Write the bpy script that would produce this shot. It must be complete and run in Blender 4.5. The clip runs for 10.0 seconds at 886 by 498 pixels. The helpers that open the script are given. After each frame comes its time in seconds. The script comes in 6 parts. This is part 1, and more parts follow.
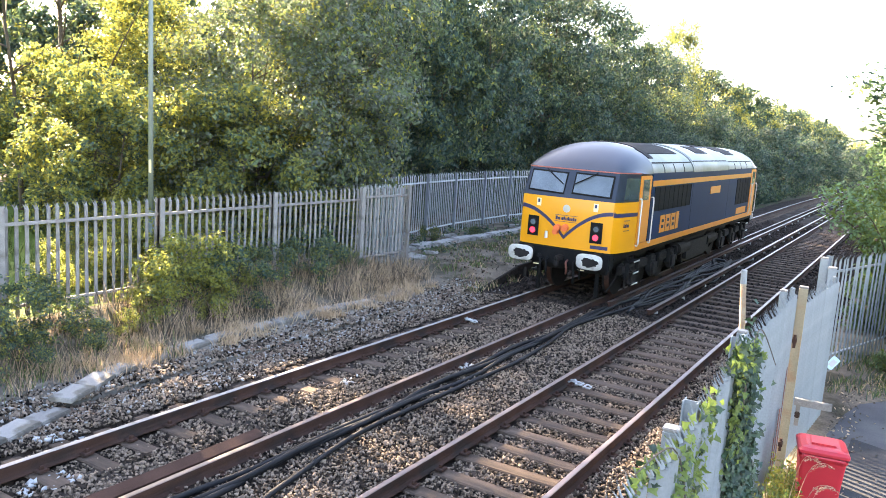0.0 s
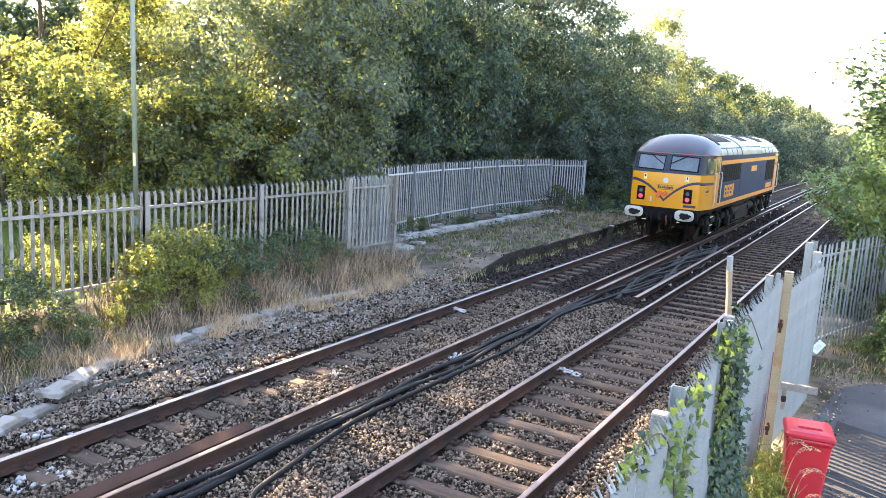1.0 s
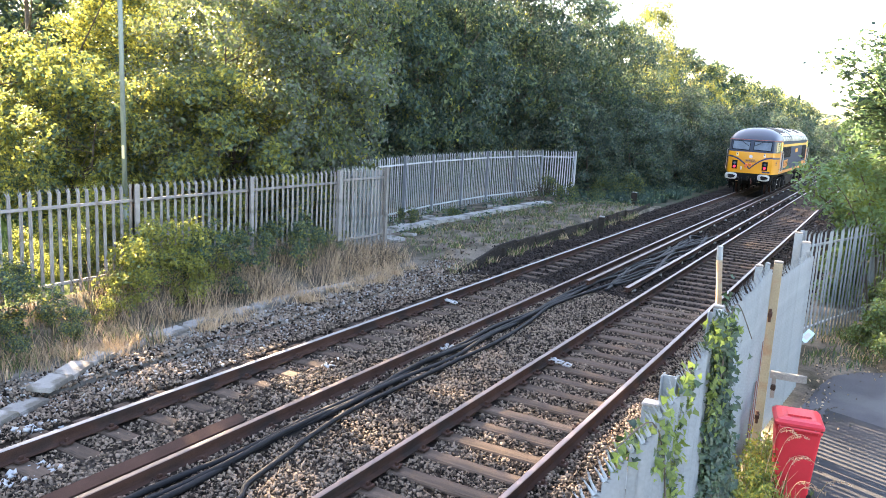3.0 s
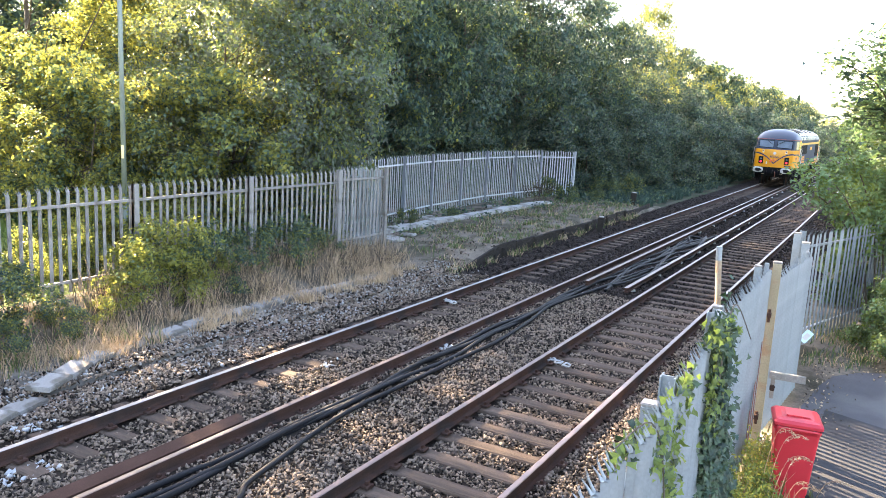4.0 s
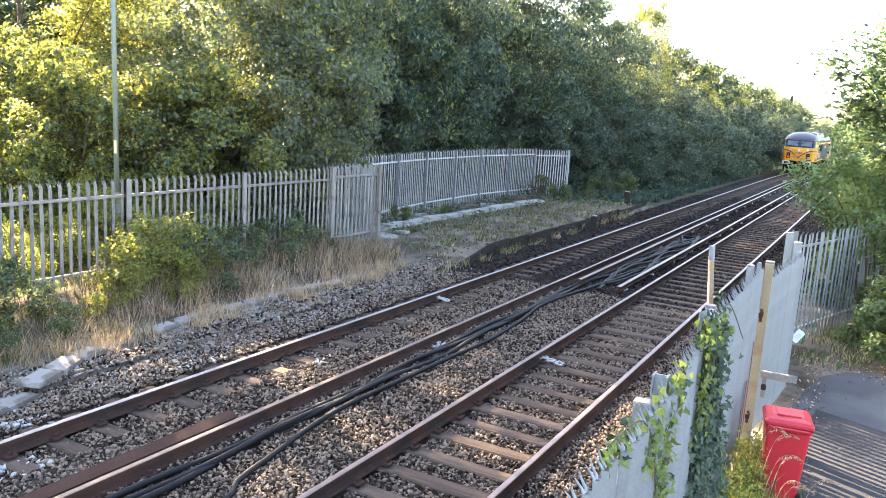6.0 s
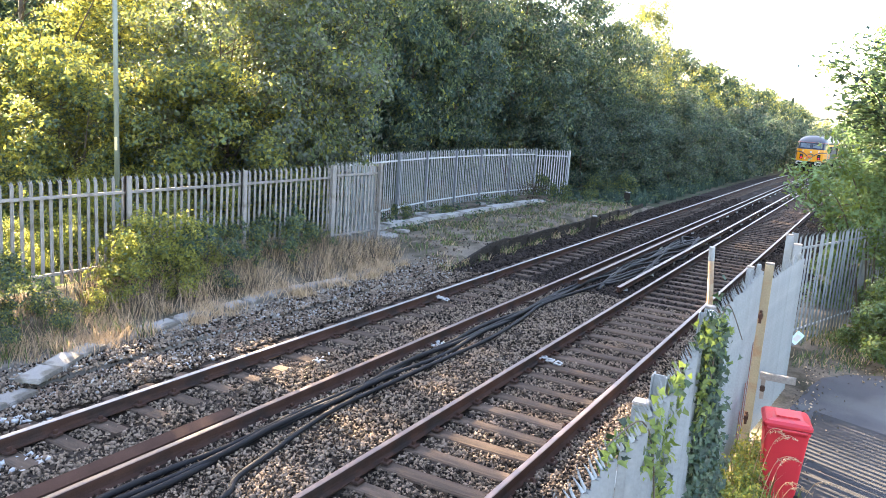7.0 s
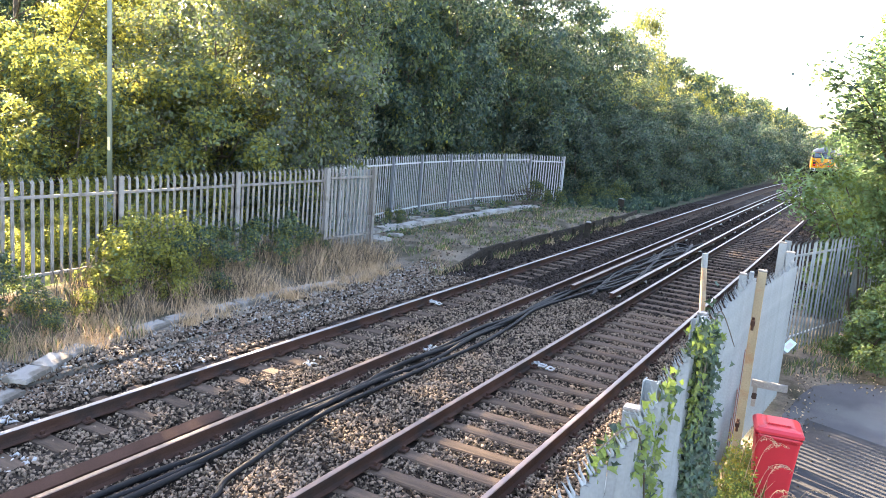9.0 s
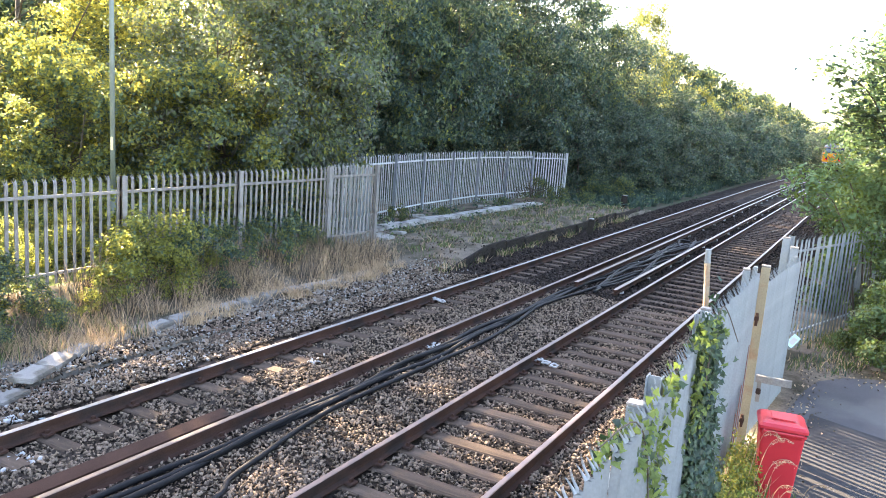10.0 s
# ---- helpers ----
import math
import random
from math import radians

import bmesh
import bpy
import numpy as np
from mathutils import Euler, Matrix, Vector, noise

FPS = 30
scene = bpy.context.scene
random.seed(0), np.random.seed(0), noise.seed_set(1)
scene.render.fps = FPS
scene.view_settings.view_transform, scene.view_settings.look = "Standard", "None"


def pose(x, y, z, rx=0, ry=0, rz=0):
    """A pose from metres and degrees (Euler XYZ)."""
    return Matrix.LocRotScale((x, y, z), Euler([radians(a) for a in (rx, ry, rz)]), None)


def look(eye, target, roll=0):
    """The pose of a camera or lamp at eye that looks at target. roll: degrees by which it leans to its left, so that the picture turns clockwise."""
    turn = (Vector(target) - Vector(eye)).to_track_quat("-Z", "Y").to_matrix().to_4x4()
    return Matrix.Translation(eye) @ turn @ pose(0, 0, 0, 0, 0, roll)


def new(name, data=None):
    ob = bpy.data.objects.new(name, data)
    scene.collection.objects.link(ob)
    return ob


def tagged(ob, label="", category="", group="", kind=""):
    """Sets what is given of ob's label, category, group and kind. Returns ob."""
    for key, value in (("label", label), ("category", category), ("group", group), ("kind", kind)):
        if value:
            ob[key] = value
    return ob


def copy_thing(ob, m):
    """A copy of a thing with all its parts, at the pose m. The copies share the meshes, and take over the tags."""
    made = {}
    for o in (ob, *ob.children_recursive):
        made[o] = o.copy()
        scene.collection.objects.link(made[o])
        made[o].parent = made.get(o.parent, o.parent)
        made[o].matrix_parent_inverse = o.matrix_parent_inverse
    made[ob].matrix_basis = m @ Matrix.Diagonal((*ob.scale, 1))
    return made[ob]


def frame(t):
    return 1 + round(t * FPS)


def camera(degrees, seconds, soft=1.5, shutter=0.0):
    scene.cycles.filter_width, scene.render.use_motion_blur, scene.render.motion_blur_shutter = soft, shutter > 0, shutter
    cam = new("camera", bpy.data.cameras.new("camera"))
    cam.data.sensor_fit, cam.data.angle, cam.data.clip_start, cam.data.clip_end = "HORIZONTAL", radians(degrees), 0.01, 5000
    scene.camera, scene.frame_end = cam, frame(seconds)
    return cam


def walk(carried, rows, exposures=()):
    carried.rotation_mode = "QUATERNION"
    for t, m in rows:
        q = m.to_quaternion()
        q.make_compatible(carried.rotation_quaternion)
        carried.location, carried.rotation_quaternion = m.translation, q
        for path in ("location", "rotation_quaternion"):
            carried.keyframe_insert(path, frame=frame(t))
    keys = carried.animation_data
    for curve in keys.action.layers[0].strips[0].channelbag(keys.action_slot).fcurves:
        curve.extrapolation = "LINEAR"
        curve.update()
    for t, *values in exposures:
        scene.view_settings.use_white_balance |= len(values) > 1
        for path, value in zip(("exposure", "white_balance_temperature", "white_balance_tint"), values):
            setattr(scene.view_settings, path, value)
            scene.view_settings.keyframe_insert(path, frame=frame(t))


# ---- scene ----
cam = camera(58.5, 10.0, soft=0.9)
PATH = [
    (0, (0.005, 0.0, 3.948), (-1.014, 1.693, 3.642), 3.8),
    (0.5, (0.006, -0.006, 3.947), (-0.995, 1.697, 3.631), 3.5),
    (1, (0.004, 0.0, 3.948), (-0.985, 1.707, 3.619), 3.2),
    (1.5, (0.012, 0.002, 3.944), (-0.968, 1.712, 3.604), 3.1),
    (2, (0.004, 0.003, 3.94), (-0.968, 1.716, 3.593), 3.1),
    (2.5, (0.004, 0.001, 3.941), (-0.963, 1.716, 3.593), 3.0),
    (4, (0.008, -0.004, 3.943), (-0.958, 1.713, 3.595), 3.1),
    (4.5, (0.006, 0.004, 3.937), (-0.958, 1.722, 3.589), 3.1),
    (5, (0.0, -0.003, 3.935), (-0.958, 1.718, 3.586), 3.3),
    (5.5, (0.003, 0.0, 3.94), (-0.949, 1.723, 3.589), 3.4),
    (7, (0.001, -0.004, 3.937), (-0.948, 1.72, 3.583), 4.0),
    (7.5, (0.011, -0.005, 3.935), (-0.937, 1.721, 3.585), 4.2),
    (8, (0.013, 0.006, 3.927), (-0.931, 1.735, 3.58), 4.5),
    (8.5, (0.006, 0.027, 3.92), (-0.934, 1.758, 3.577), 4.6),
    (9, (0.001, 0.034, 3.918), (-0.937, 1.767, 3.577), 4.7),
    (9.5, (0.011, 0.033, 3.914), (-0.931, 1.764, 3.572), 4.6),
    (10, (0.008, 0.034, 3.911), (-0.937, 1.763, 3.564), 4.3),
]
walk(cam, [(t, look(eye, target, roll)) for t, eye, target, roll in PATH])

# ---------- light ----------
SUN_DIR = Vector((-0.81, 0.35, 0.47)).normalized()
world = bpy.data.worlds.new("world")
scene.world = world
world.use_nodes = True
_bg = world.node_tree.nodes["Background"]
_sky = world.node_tree.nodes.new("ShaderNodeTexSky")
_sky.sky_type, _sky.sun_disc = "NISHITA", False
_sky.sun_elevation = math.asin(SUN_DIR.z)
_sky.sun_rotation = math.atan2(SUN_DIR.x, SUN_DIR.y)
_sky.air_density, _sky.dust_density, _sky.ozone_density = 1.0, 1.2, 1.0
world.node_tree.links.new(_sky.outputs[0], _bg.inputs[0])
_bg.inputs[1].default_value = 0.13
sun = new("sun", bpy.data.lights.new("sun", "SUN"))
sun.data.energy, sun.data.angle, sun.data.color = 5.0, radians(0.6), (1.0, 0.86, 0.62)
sun.matrix_world = look((0, 0, 30), Vector((0, 0, 30)) - SUN_DIR)
scene.view_settings.exposure = 3.45
scene.view_settings.use_white_balance = True
scene.view_settings.white_balance_temperature, scene.view_settings.white_balance_tint = 7150, 19


# ---------- materials ----------
def mat(name, col, rough=0.7, metal=0.0, scale=8.0, vary=0.25, bump=0.2, fine=60.0, spots=None, spot_at=0.62, island=0.0, obj=0.0,
        through_light=0.0, spec=0.4, stretch=(1, 1, 1), coat=0.0):
    """Principled surface with variation at two scales, bump, an optional second colour in patches and a random tint."""
    m = bpy.data.materials.new(name)
    m.use_nodes = True
    nt = m.node_tree
    n, ln = nt.nodes, nt.links.new
    p = n["Principled BSDF"]
    co = n.new("ShaderNodeTexCoord")
    mp = n.new("ShaderNodeMapping")
    mp.inputs["Scale"].default_value = stretch
    ln(co.outputs["Object"], mp.inputs[0])
    a, b = n.new("ShaderNodeTexNoise"), n.new("ShaderNodeTexNoise")
    a.inputs["Scale"].default_value, a.inputs["Detail"].default_value = scale, 5
    b.inputs["Scale"].default_value, b.inputs["Detail"].default_value = fine, 3
    for q in (a, b):
        ln(mp.outputs[0], q.inputs["Vector"])
    add = n.new("ShaderNodeMath")
    add.operation = "ADD"
    ln(a.outputs[0], add.inputs[0])
    ln(b.outputs[0], add.inputs[1])
    src = add.outputs[0]
    if island or obj:
        info = n.new("ShaderNodeNewGeometry") if island else n.new("ShaderNodeObjectInfo")
        out = info.outputs["Random Per Island"] if island else info.outputs["Random"]
        mul = n.new("ShaderNodeMath")
        mul.operation = "MULTIPLY_ADD"
        ln(out, mul.inputs[0])
        mul.inputs[1].default_value = island or obj
        mul.inputs[2].default_value = -0.5 * (island or obj)
        ad2 = n.new("ShaderNodeMath")
        ad2.operation = "ADD"
        ln(src, ad2.inputs[0])
        ln(mul.outputs[0], ad2.inputs[1])
        src = ad2.outputs[0]
    mr = n.new("ShaderNodeMapRange")
    mr.inputs[1].default_value, mr.inputs[2].default_value = 0.5, 1.5
    mr.inputs[3].default_value, mr.inputs[4].default_value = 1 - vary, 1 + vary
    ln(src, mr.inputs[0])
    vm = n.new("ShaderNodeVectorMath")
    vm.operation = "SCALE"
    ln(mr.outputs[0], vm.inputs["Scale"])
    if spots:
        mix = n.new("ShaderNodeMix")
        mix.data_type = "RGBA"
        mix.inputs["A"].default_value, mix.inputs["B"].default_value = (*col, 1), (*spots, 1)
        c = n.new("ShaderNodeTexNoise")
        c.inputs["Scale"].default_value, c.inputs["Detail"].default_value = scale * 0.55, 6
        ln(mp.outputs[0], c.inputs["Vector"])
        r2 = n.new("ShaderNodeMapRange")
        r2.inputs[1].default_value, r2.inputs[2].default_value = spot_at - 0.06, spot_at + 0.06
        ln(c.outputs[0], r2.inputs[0])
        ln(r2.outputs[0], mix.inputs["Factor"])
        ln(mix.outputs["Result"], vm.inputs[0])
    else:
        vm.inputs[0].default_value = col
    ln(vm.outputs[0], p.inputs["Base Color"])
    p.inputs["Roughness"].default_value, p.inputs["Metallic"].default_value = rough, metal
    p.inputs["Specular IOR Level"].default_value = spec
    p.inputs["Coat Weight"].default_value = coat
    if bump:
        bp = n.new("ShaderNodeBump")
        bp.inputs["Strength"].default_value, bp.inputs["Distance"].default_value = bump, 0.01
        ln(b.outputs[0], bp.inputs["Height"])
        ln(bp.outputs[0], p.inputs["Normal"])
    if through_light:
        tr = n.new("ShaderNodeBsdfTranslucent")
        v2 = n.new("ShaderNodeVectorMath")
        v2.operation = "MULTIPLY"
        v2.inputs[1].default_value = (1.12, 1.14, 0.85)
        ln(vm.outputs[0], v2.inputs[0])
        ln(v2.outputs[0], tr.inputs[0])
        mx = n.new("ShaderNodeMixShader")
        mx.inputs[0].default_value = through_light
        ln(p.outputs[0], mx.inputs[1])
        ln(tr.outputs[0], mx.inputs[2])
        ln(mx.outputs[0], n["Material Output"].inputs[0])
    return m


def glow(name, col, strength):
    m = mat(name, col, 0.3, bump=0, vary=0.05)
    p = m.node_tree.nodes["Principled BSDF"]
    p.inputs["Emission Color"].default_value, p.inputs["Emission Strength"].default_value = (*col, 1), strength
    return m


M_EARTH = mat("earth", (0.17, 0.138, 0.105), 0.95, scale=2.2, vary=0.6, bump=1.0, fine=24, spots=(0.085, 0.075, 0.05), spot_at=0.52, spec=0.1)
# leaf mould with the shade under the far trees put into its colour
M_DARKEARTH = mat("shade_toned_leaf_mould", (0.062, 0.054, 0.038), 0.95, scale=1.5, vary=0.5, bump=0.9, fine=18, spots=(0.045, 0.055, 0.028), spot_at=0.5, spec=0.1)
M_DUST = mat("dusty_shoulder", (0.21, 0.18, 0.145), 0.95, scale=1.6, vary=0.4, bump=0.9, fine=26, spots=(0.10, 0.09, 0.075), spot_at=0.52, spec=0.1)
M_GRASSLAND = mat("grassland", (0.10, 0.15, 0.03), 0.95, scale=0.3, vary=0.4, bump=0.8, fine=14, spots=(0.16, 0.16, 0.05), spot_at=0.6, spec=0.1)
# near-black colour stands for the shadow in the gaps between stones
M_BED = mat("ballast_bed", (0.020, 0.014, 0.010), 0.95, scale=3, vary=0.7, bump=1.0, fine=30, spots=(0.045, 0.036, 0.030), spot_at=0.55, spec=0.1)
M_STONE = mat("ballast_stone", (0.145, 0.109, 0.080), 0.8, scale=1.3, vary=0.95, bump=0.3, fine=40, island=1.25, spots=(0.13, 0.09, 0.066), spot_at=0.62, spec=0.1)
# brake-dusted stone, its colour darkened further for the deep shade down the line
M_STONED = mat("dusty_shaded_ballast", (0.040, 0.031, 0.026), 0.9, scale=1.3, vary=0.6, bump=0.3, fine=40, island=1.2, spec=0.1)
M_CHALK = mat("pale_stone", (0.30, 0.285, 0.26), 0.9, scale=4, vary=0.3, island=0.8)
M_RUST = mat("rusty_rail", (0.060, 0.031, 0.022), 0.9, 0.0, scale=3, vary=0.45, bump=0.3, fine=90, spots=(0.034, 0.024, 0.020), spot_at=0.55, spec=0.15)
M_HEAD = mat("worn_rail_head", (0.32, 0.30, 0.29), 0.5, 0.8, scale=2, vary=0.2, bump=0.05, stretch=(8, 0.3, 1))
M_HEADB = mat("brown_rail_head", (0.19, 0.145, 0.13), 0.46, 0.8, scale=2, vary=0.25, bump=0.05, stretch=(8, 0.3, 1))
M_SLEEP = mat("sleeper_concrete", (0.112, 0.080, 0.060), 0.9, scale=5, vary=0.35, bump=0.5, fine=50, obj=0.5, spots=(0.078, 0.058, 0.044), spot_at=0.52, stretch=(0.5, 4, 1), spec=0.1)
M_CABLE = mat("black_cable", (0.010, 0.010, 0.011), 0.65, scale=6, vary=0.3, bump=0.1, spec=0.2)
M_CONC = mat("pale_concrete", (0.36, 0.345, 0.315), 0.9, scale=5, vary=0.25, bump=0.4, obj=0.4, spots=(0.19, 0.175, 0.15), spot_at=0.58)
M_TROUGH = mat("grimy_concrete", (0.27, 0.25, 0.225), 0.9, scale=5, vary=0.3, bump=0.5, obj=0.5, spots=(0.12, 0.105, 0.085), spot_at=0.52)
M_TIMBER = mat("dark_timber", (0.042, 0.036, 0.030), 0.95, scale=4, vary=0.6, bump=1.0, stretch=(2, 2, 6), spec=0.1)
M_GALV = mat("galvanised_steel", (0.225, 0.25, 0.265), 0.5, 0.3, scale=5, vary=0.18, bump=0.08, fine=40, obj=0.35)
M_GALVNEW = mat("pale_galvanised_steel", (0.45, 0.475, 0.475), 0.55, 0.2, scale=5, vary=0.18, bump=0.08, fine=40, obj=0.3)
M_GALVOLD = mat("weathered_steel", (0.26, 0.24, 0.22), 0.7, 0.3, scale=6, vary=0.3, bump=0.2, obj=0.5, spots=(0.17, 0.15, 0.13), spot_at=0.58)
M_POST = mat("yellowed_post", (0.30, 0.24, 0.15), 0.7, 0.1, scale=5, vary=0.3, bump=0.25, spots=(0.30, 0.16, 0.08), spot_at=0.6)
M_TAR = mat("tarmac", (0.092, 0.089, 0.091), 0.9, scale=1.1, vary=0.35, bump=0.7, fine=120, spots=(0.125, 0.12, 0.115), spot_at=0.55, spec=0.1)
M_TARDK = mat("tarmac_patch", (0.055, 0.054, 0.055), 0.9, scale=1.5, vary=0.3, bump=0.7, fine=120, spec=0.1)
M_PATH = mat("gravel_path", (0.36, 0.27, 0.22), 0.95, scale=2, vary=0.25, bump=0.5)
M_BIN = mat("red_plastic", (0.46, 0.02, 0.03), 0.42, scale=3, vary=0.15, bump=0.06, fine=150, spec=0.5)
M_BARK = mat("bark", (0.085, 0.068, 0.05), 0.95, scale=5, vary=0.45, bump=1.0, fine=25, stretch=(3, 3, 0.6))
M_LEAF = mat("leaf_green", (0.125, 0.165, 0.078), 0.45, scale=0.5, vary=0.35, bump=0, island=0.9, through_light=0.52, spec=0.5)
M_SYC = mat("sycamore_leaf", (0.15, 0.235, 0.125), 0.5, scale=0.5, vary=0.3, bump=0, island=0.8, through_light=0.5, spec=0.35)
# dark leaf, tinted blue to carry skylit shade and haze
M_LEAFD = mat("leaf_dark_shade_tint", (0.050, 0.088, 0.070), 0.55, scale=0.5, vary=0.35, bump=0, island=0.9, through_light=0.4, spec=0.35)
# yellow-green raised beyond plain foliage to carry backlit sun and glare
M_LEAFY = mat("leaf_sunny_yellow_green", (0.31, 0.305, 0.085), 0.5, scale=0.5, vary=0.35, bump=0, island=0.9, through_light=0.68, spec=0.35)
# grey-green leaf, with some blue of shade and haze mixed into the colour
M_LEAFG = mat("leaf_grey_green", (0.132, 0.155, 0.122), 0.5, scale=0.5, vary=0.4, bump=0, island=0.9, through_light=0.45, spec=0.3)
M_IVY = mat("ivy_leaf", (0.030, 0.058, 0.026), 0.45, scale=2, vary=0.45, bump=0, island=0.9, through_light=0.12)
M_VINE = mat("vine_leaf", (0.135, 0.185, 0.045), 0.5, scale=2, vary=0.3, bump=0, island=0.8, through_light=0.45)
M_STRAW = mat("dry_grass_blade", (0.46, 0.325, 0.215), 0.8, scale=1, vary=0.35, bump=0, island=0.9, through_light=0.3)
M_BLADE = mat("green_grass_blade", (0.092, 0.135, 0.038), 0.7, scale=1, vary=0.35, bump=0, island=0.9, through_light=0.35)
M_WEED = mat("weed_leaf", (0.26, 0.25, 0.05), 0.6, scale=2, vary=0.3, bump=0, island=0.8, through_light=0.5)
M_STEM = mat("green_stem", (0.16, 0.17, 0.06), 0.6, scale=4, vary=0.2, bump=0)
M_YEL = mat("yellow_paint", (0.72, 0.29, 0.006), 0.36, scale=2, vary=0.08, bump=0.03, coat=0.3)
M_ORG = mat("orange_paint", (0.74, 0.245, 0.012), 0.38, scale=2, vary=0.1, bump=0.03, coat=0.3)
M_BLUE = mat("dark_blue_paint", (0.004, 0.025, 0.072), 0.5, scale=1.2, vary=0.3, bump=0.02, coat=0.0, spec=0.1)
M_DOME = mat("blue_grey_roof_paint", (0.014, 0.022, 0.036), 0.40, scale=2, vary=0.2, bump=0.03, coat=0.05)
M_STRIPE = mat("navy_stripe", (0.028, 0.030, 0.085), 0.35, bump=0.0, vary=0.1)
M_ROOF = mat("grey_roof_metal", (0.15, 0.165, 0.16), 0.4, 0.3, scale=1.5, vary=0.25, bump=0.05, spots=(0.10, 0.12, 0.10), spot_at=0.52)
M_BLACK = mat("sooty_black", (0.010, 0.010, 0.010), 0.75, scale=4, vary=0.4, bump=0.2, spec=0.1)
M_UNDER = mat("underframe_grime", (0.020, 0.018, 0.017), 0.75, scale=5, vary=0.5, bump=0.3, spec=0.1)
M_WHITE = mat("white_paint", (0.55, 0.54, 0.52), 0.5, scale=4, vary=0.12, bump=0.1)
M_PALEPAINT = mat("worn_white_paint", (0.40, 0.40, 0.39), 0.8, scale=14, vary=0.3, bump=0.3)
M_BUFFER = mat("dirty_white_steel", (0.46, 0.45, 0.41), 0.45, scale=7, vary=0.3, bump=0.1, spots=(0.25, 0.23, 0.19), spot_at=0.62)
M_ALU = mat("bare_metal", (0.5, 0.5, 0.5), 0.35, 0.8, scale=5, vary=0.15, bump=0.05)
M_ORLAMP = mat("orange_plug", (0.75, 0.16, 0.05), 0.5, bump=0.1)
M_REDLINE = mat("coral_line", (0.40, 0.11, 0.075), 0.4, bump=0, vary=0.05)
M_GLASS = mat("dark_glass", (0.09, 0.115, 0.13), 0.08, scale=2.2, vary=0.5, bump=0, spec=0.6, coat=0.3)
M_SIDEGL = mat("side_glass", (0.05, 0.07, 0.07), 0.06, scale=3, vary=0.4, bump=0, spec=0.9, coat=1.0)
M_CREAM = mat("cream_label", (0.72, 0.62, 0.36), 0.5, bump=0, vary=0.05)
M_TAIL = glow("tail_lamp_red", (1.0, 0.03, 0.06), 0.35)
M_POLE = mat("lamp_post_green_grey", (0.20, 0.23, 0.19), 0.6, 0.2, scale=4, vary=0.2, bump=0.1)
M_SIGN = mat("pale_blue_sign", (0.55, 0.72, 0.75), 0.5, bump=0, vary=0.1)
M_REDSTAIN = mat("red_brown_stain", (0.15, 0.055, 0.04), 0.8, scale=8, vary=0.4, bump=0.1)
M_HILL = mat("far_hill", (0.16, 0.19, 0.10), 0.95, scale=0.03, vary=0.35, bump=0, spots=(0.24, 0.20, 0.10), spot_at=0.55)


# ---------- building blocks ----------
def obj_from(name, verts, faces, material, parent=None, label="", smooth=False):
    me = bpy.data.meshes.new(name)
    me.from_pydata([tuple(v) for v in verts], [], faces)
    me.update()
    for m in (material if isinstance(material, (list, tuple)) else (material,)):
        me.materials.append(m)
    if smooth:
        me.polygons.foreach_set("use_smooth", [True] * len(me.polygons))
    ob = new(name, me)
    if parent:
        ob.parent = parent
    return tagged(ob, label)


def part(name, bm, material, parent=None, label="", smooth=False):
    me = bpy.data.meshes.new(name)
    bm.to_mesh(me)
    bm.free()
    for m in (material if isinstance(material, (list, tuple)) else (material,)):
        me.materials.append(m)
    if smooth:
        me.polygons.foreach_set("use_smooth", [True] * len(me.polygons))
    ob = new(name, me)
    if parent:
        ob.parent = parent
    return tagged(ob, label)


def share(name, me, parent, m):
    ob = new(name, me)
    ob.parent = parent
    ob.matrix_basis = m
    return ob


def thing(name, label, category, m=None, group="", kind=""):
    ob = new(name)
    ob.empty_display_size = 0.1
    if m is not None:
        ob.matrix_basis = m
    return tagged(ob, label, category, group, kind)


def box_bm(boxes, bevel=0.0):
    """boxes: (cx, cy, cz, sx, sy, sz) or with a fourth-row Matrix appended."""
    bm = bmesh.new()
    for b in boxes:
        m = Matrix.Translation(b[:3]) @ (b[6] if len(b) > 6 else Matrix()) @ Matrix.Diagonal((b[3], b[4], b[5], 1))
        bmesh.ops.create_cube(bm, size=1, matrix=m)
    if bevel:
        bmesh.ops.bevel(bm, geom=bm.edges[:], offset=bevel, segments=2, affect="EDGES", clamp_overlap=True)
    return bm


def cyl_bm(items, seg=12):
    """items: (p0, p1, r0, r1)"""
    bm = bmesh.new()
    for p0, p1, r0, r1 in items:
        p0, p1 = Vector(p0), Vector(p1)
        d = p1 - p0
        m = Matrix.Translation((p0 + p1) / 2) @ d.to_track_quat("Z", "Y").to_matrix().to_4x4()
        bmesh.ops.create_cone(bm, cap_ends=True, segments=seg, radius1=r0, radius2=r1, depth=d.length, matrix=m)
    return bm


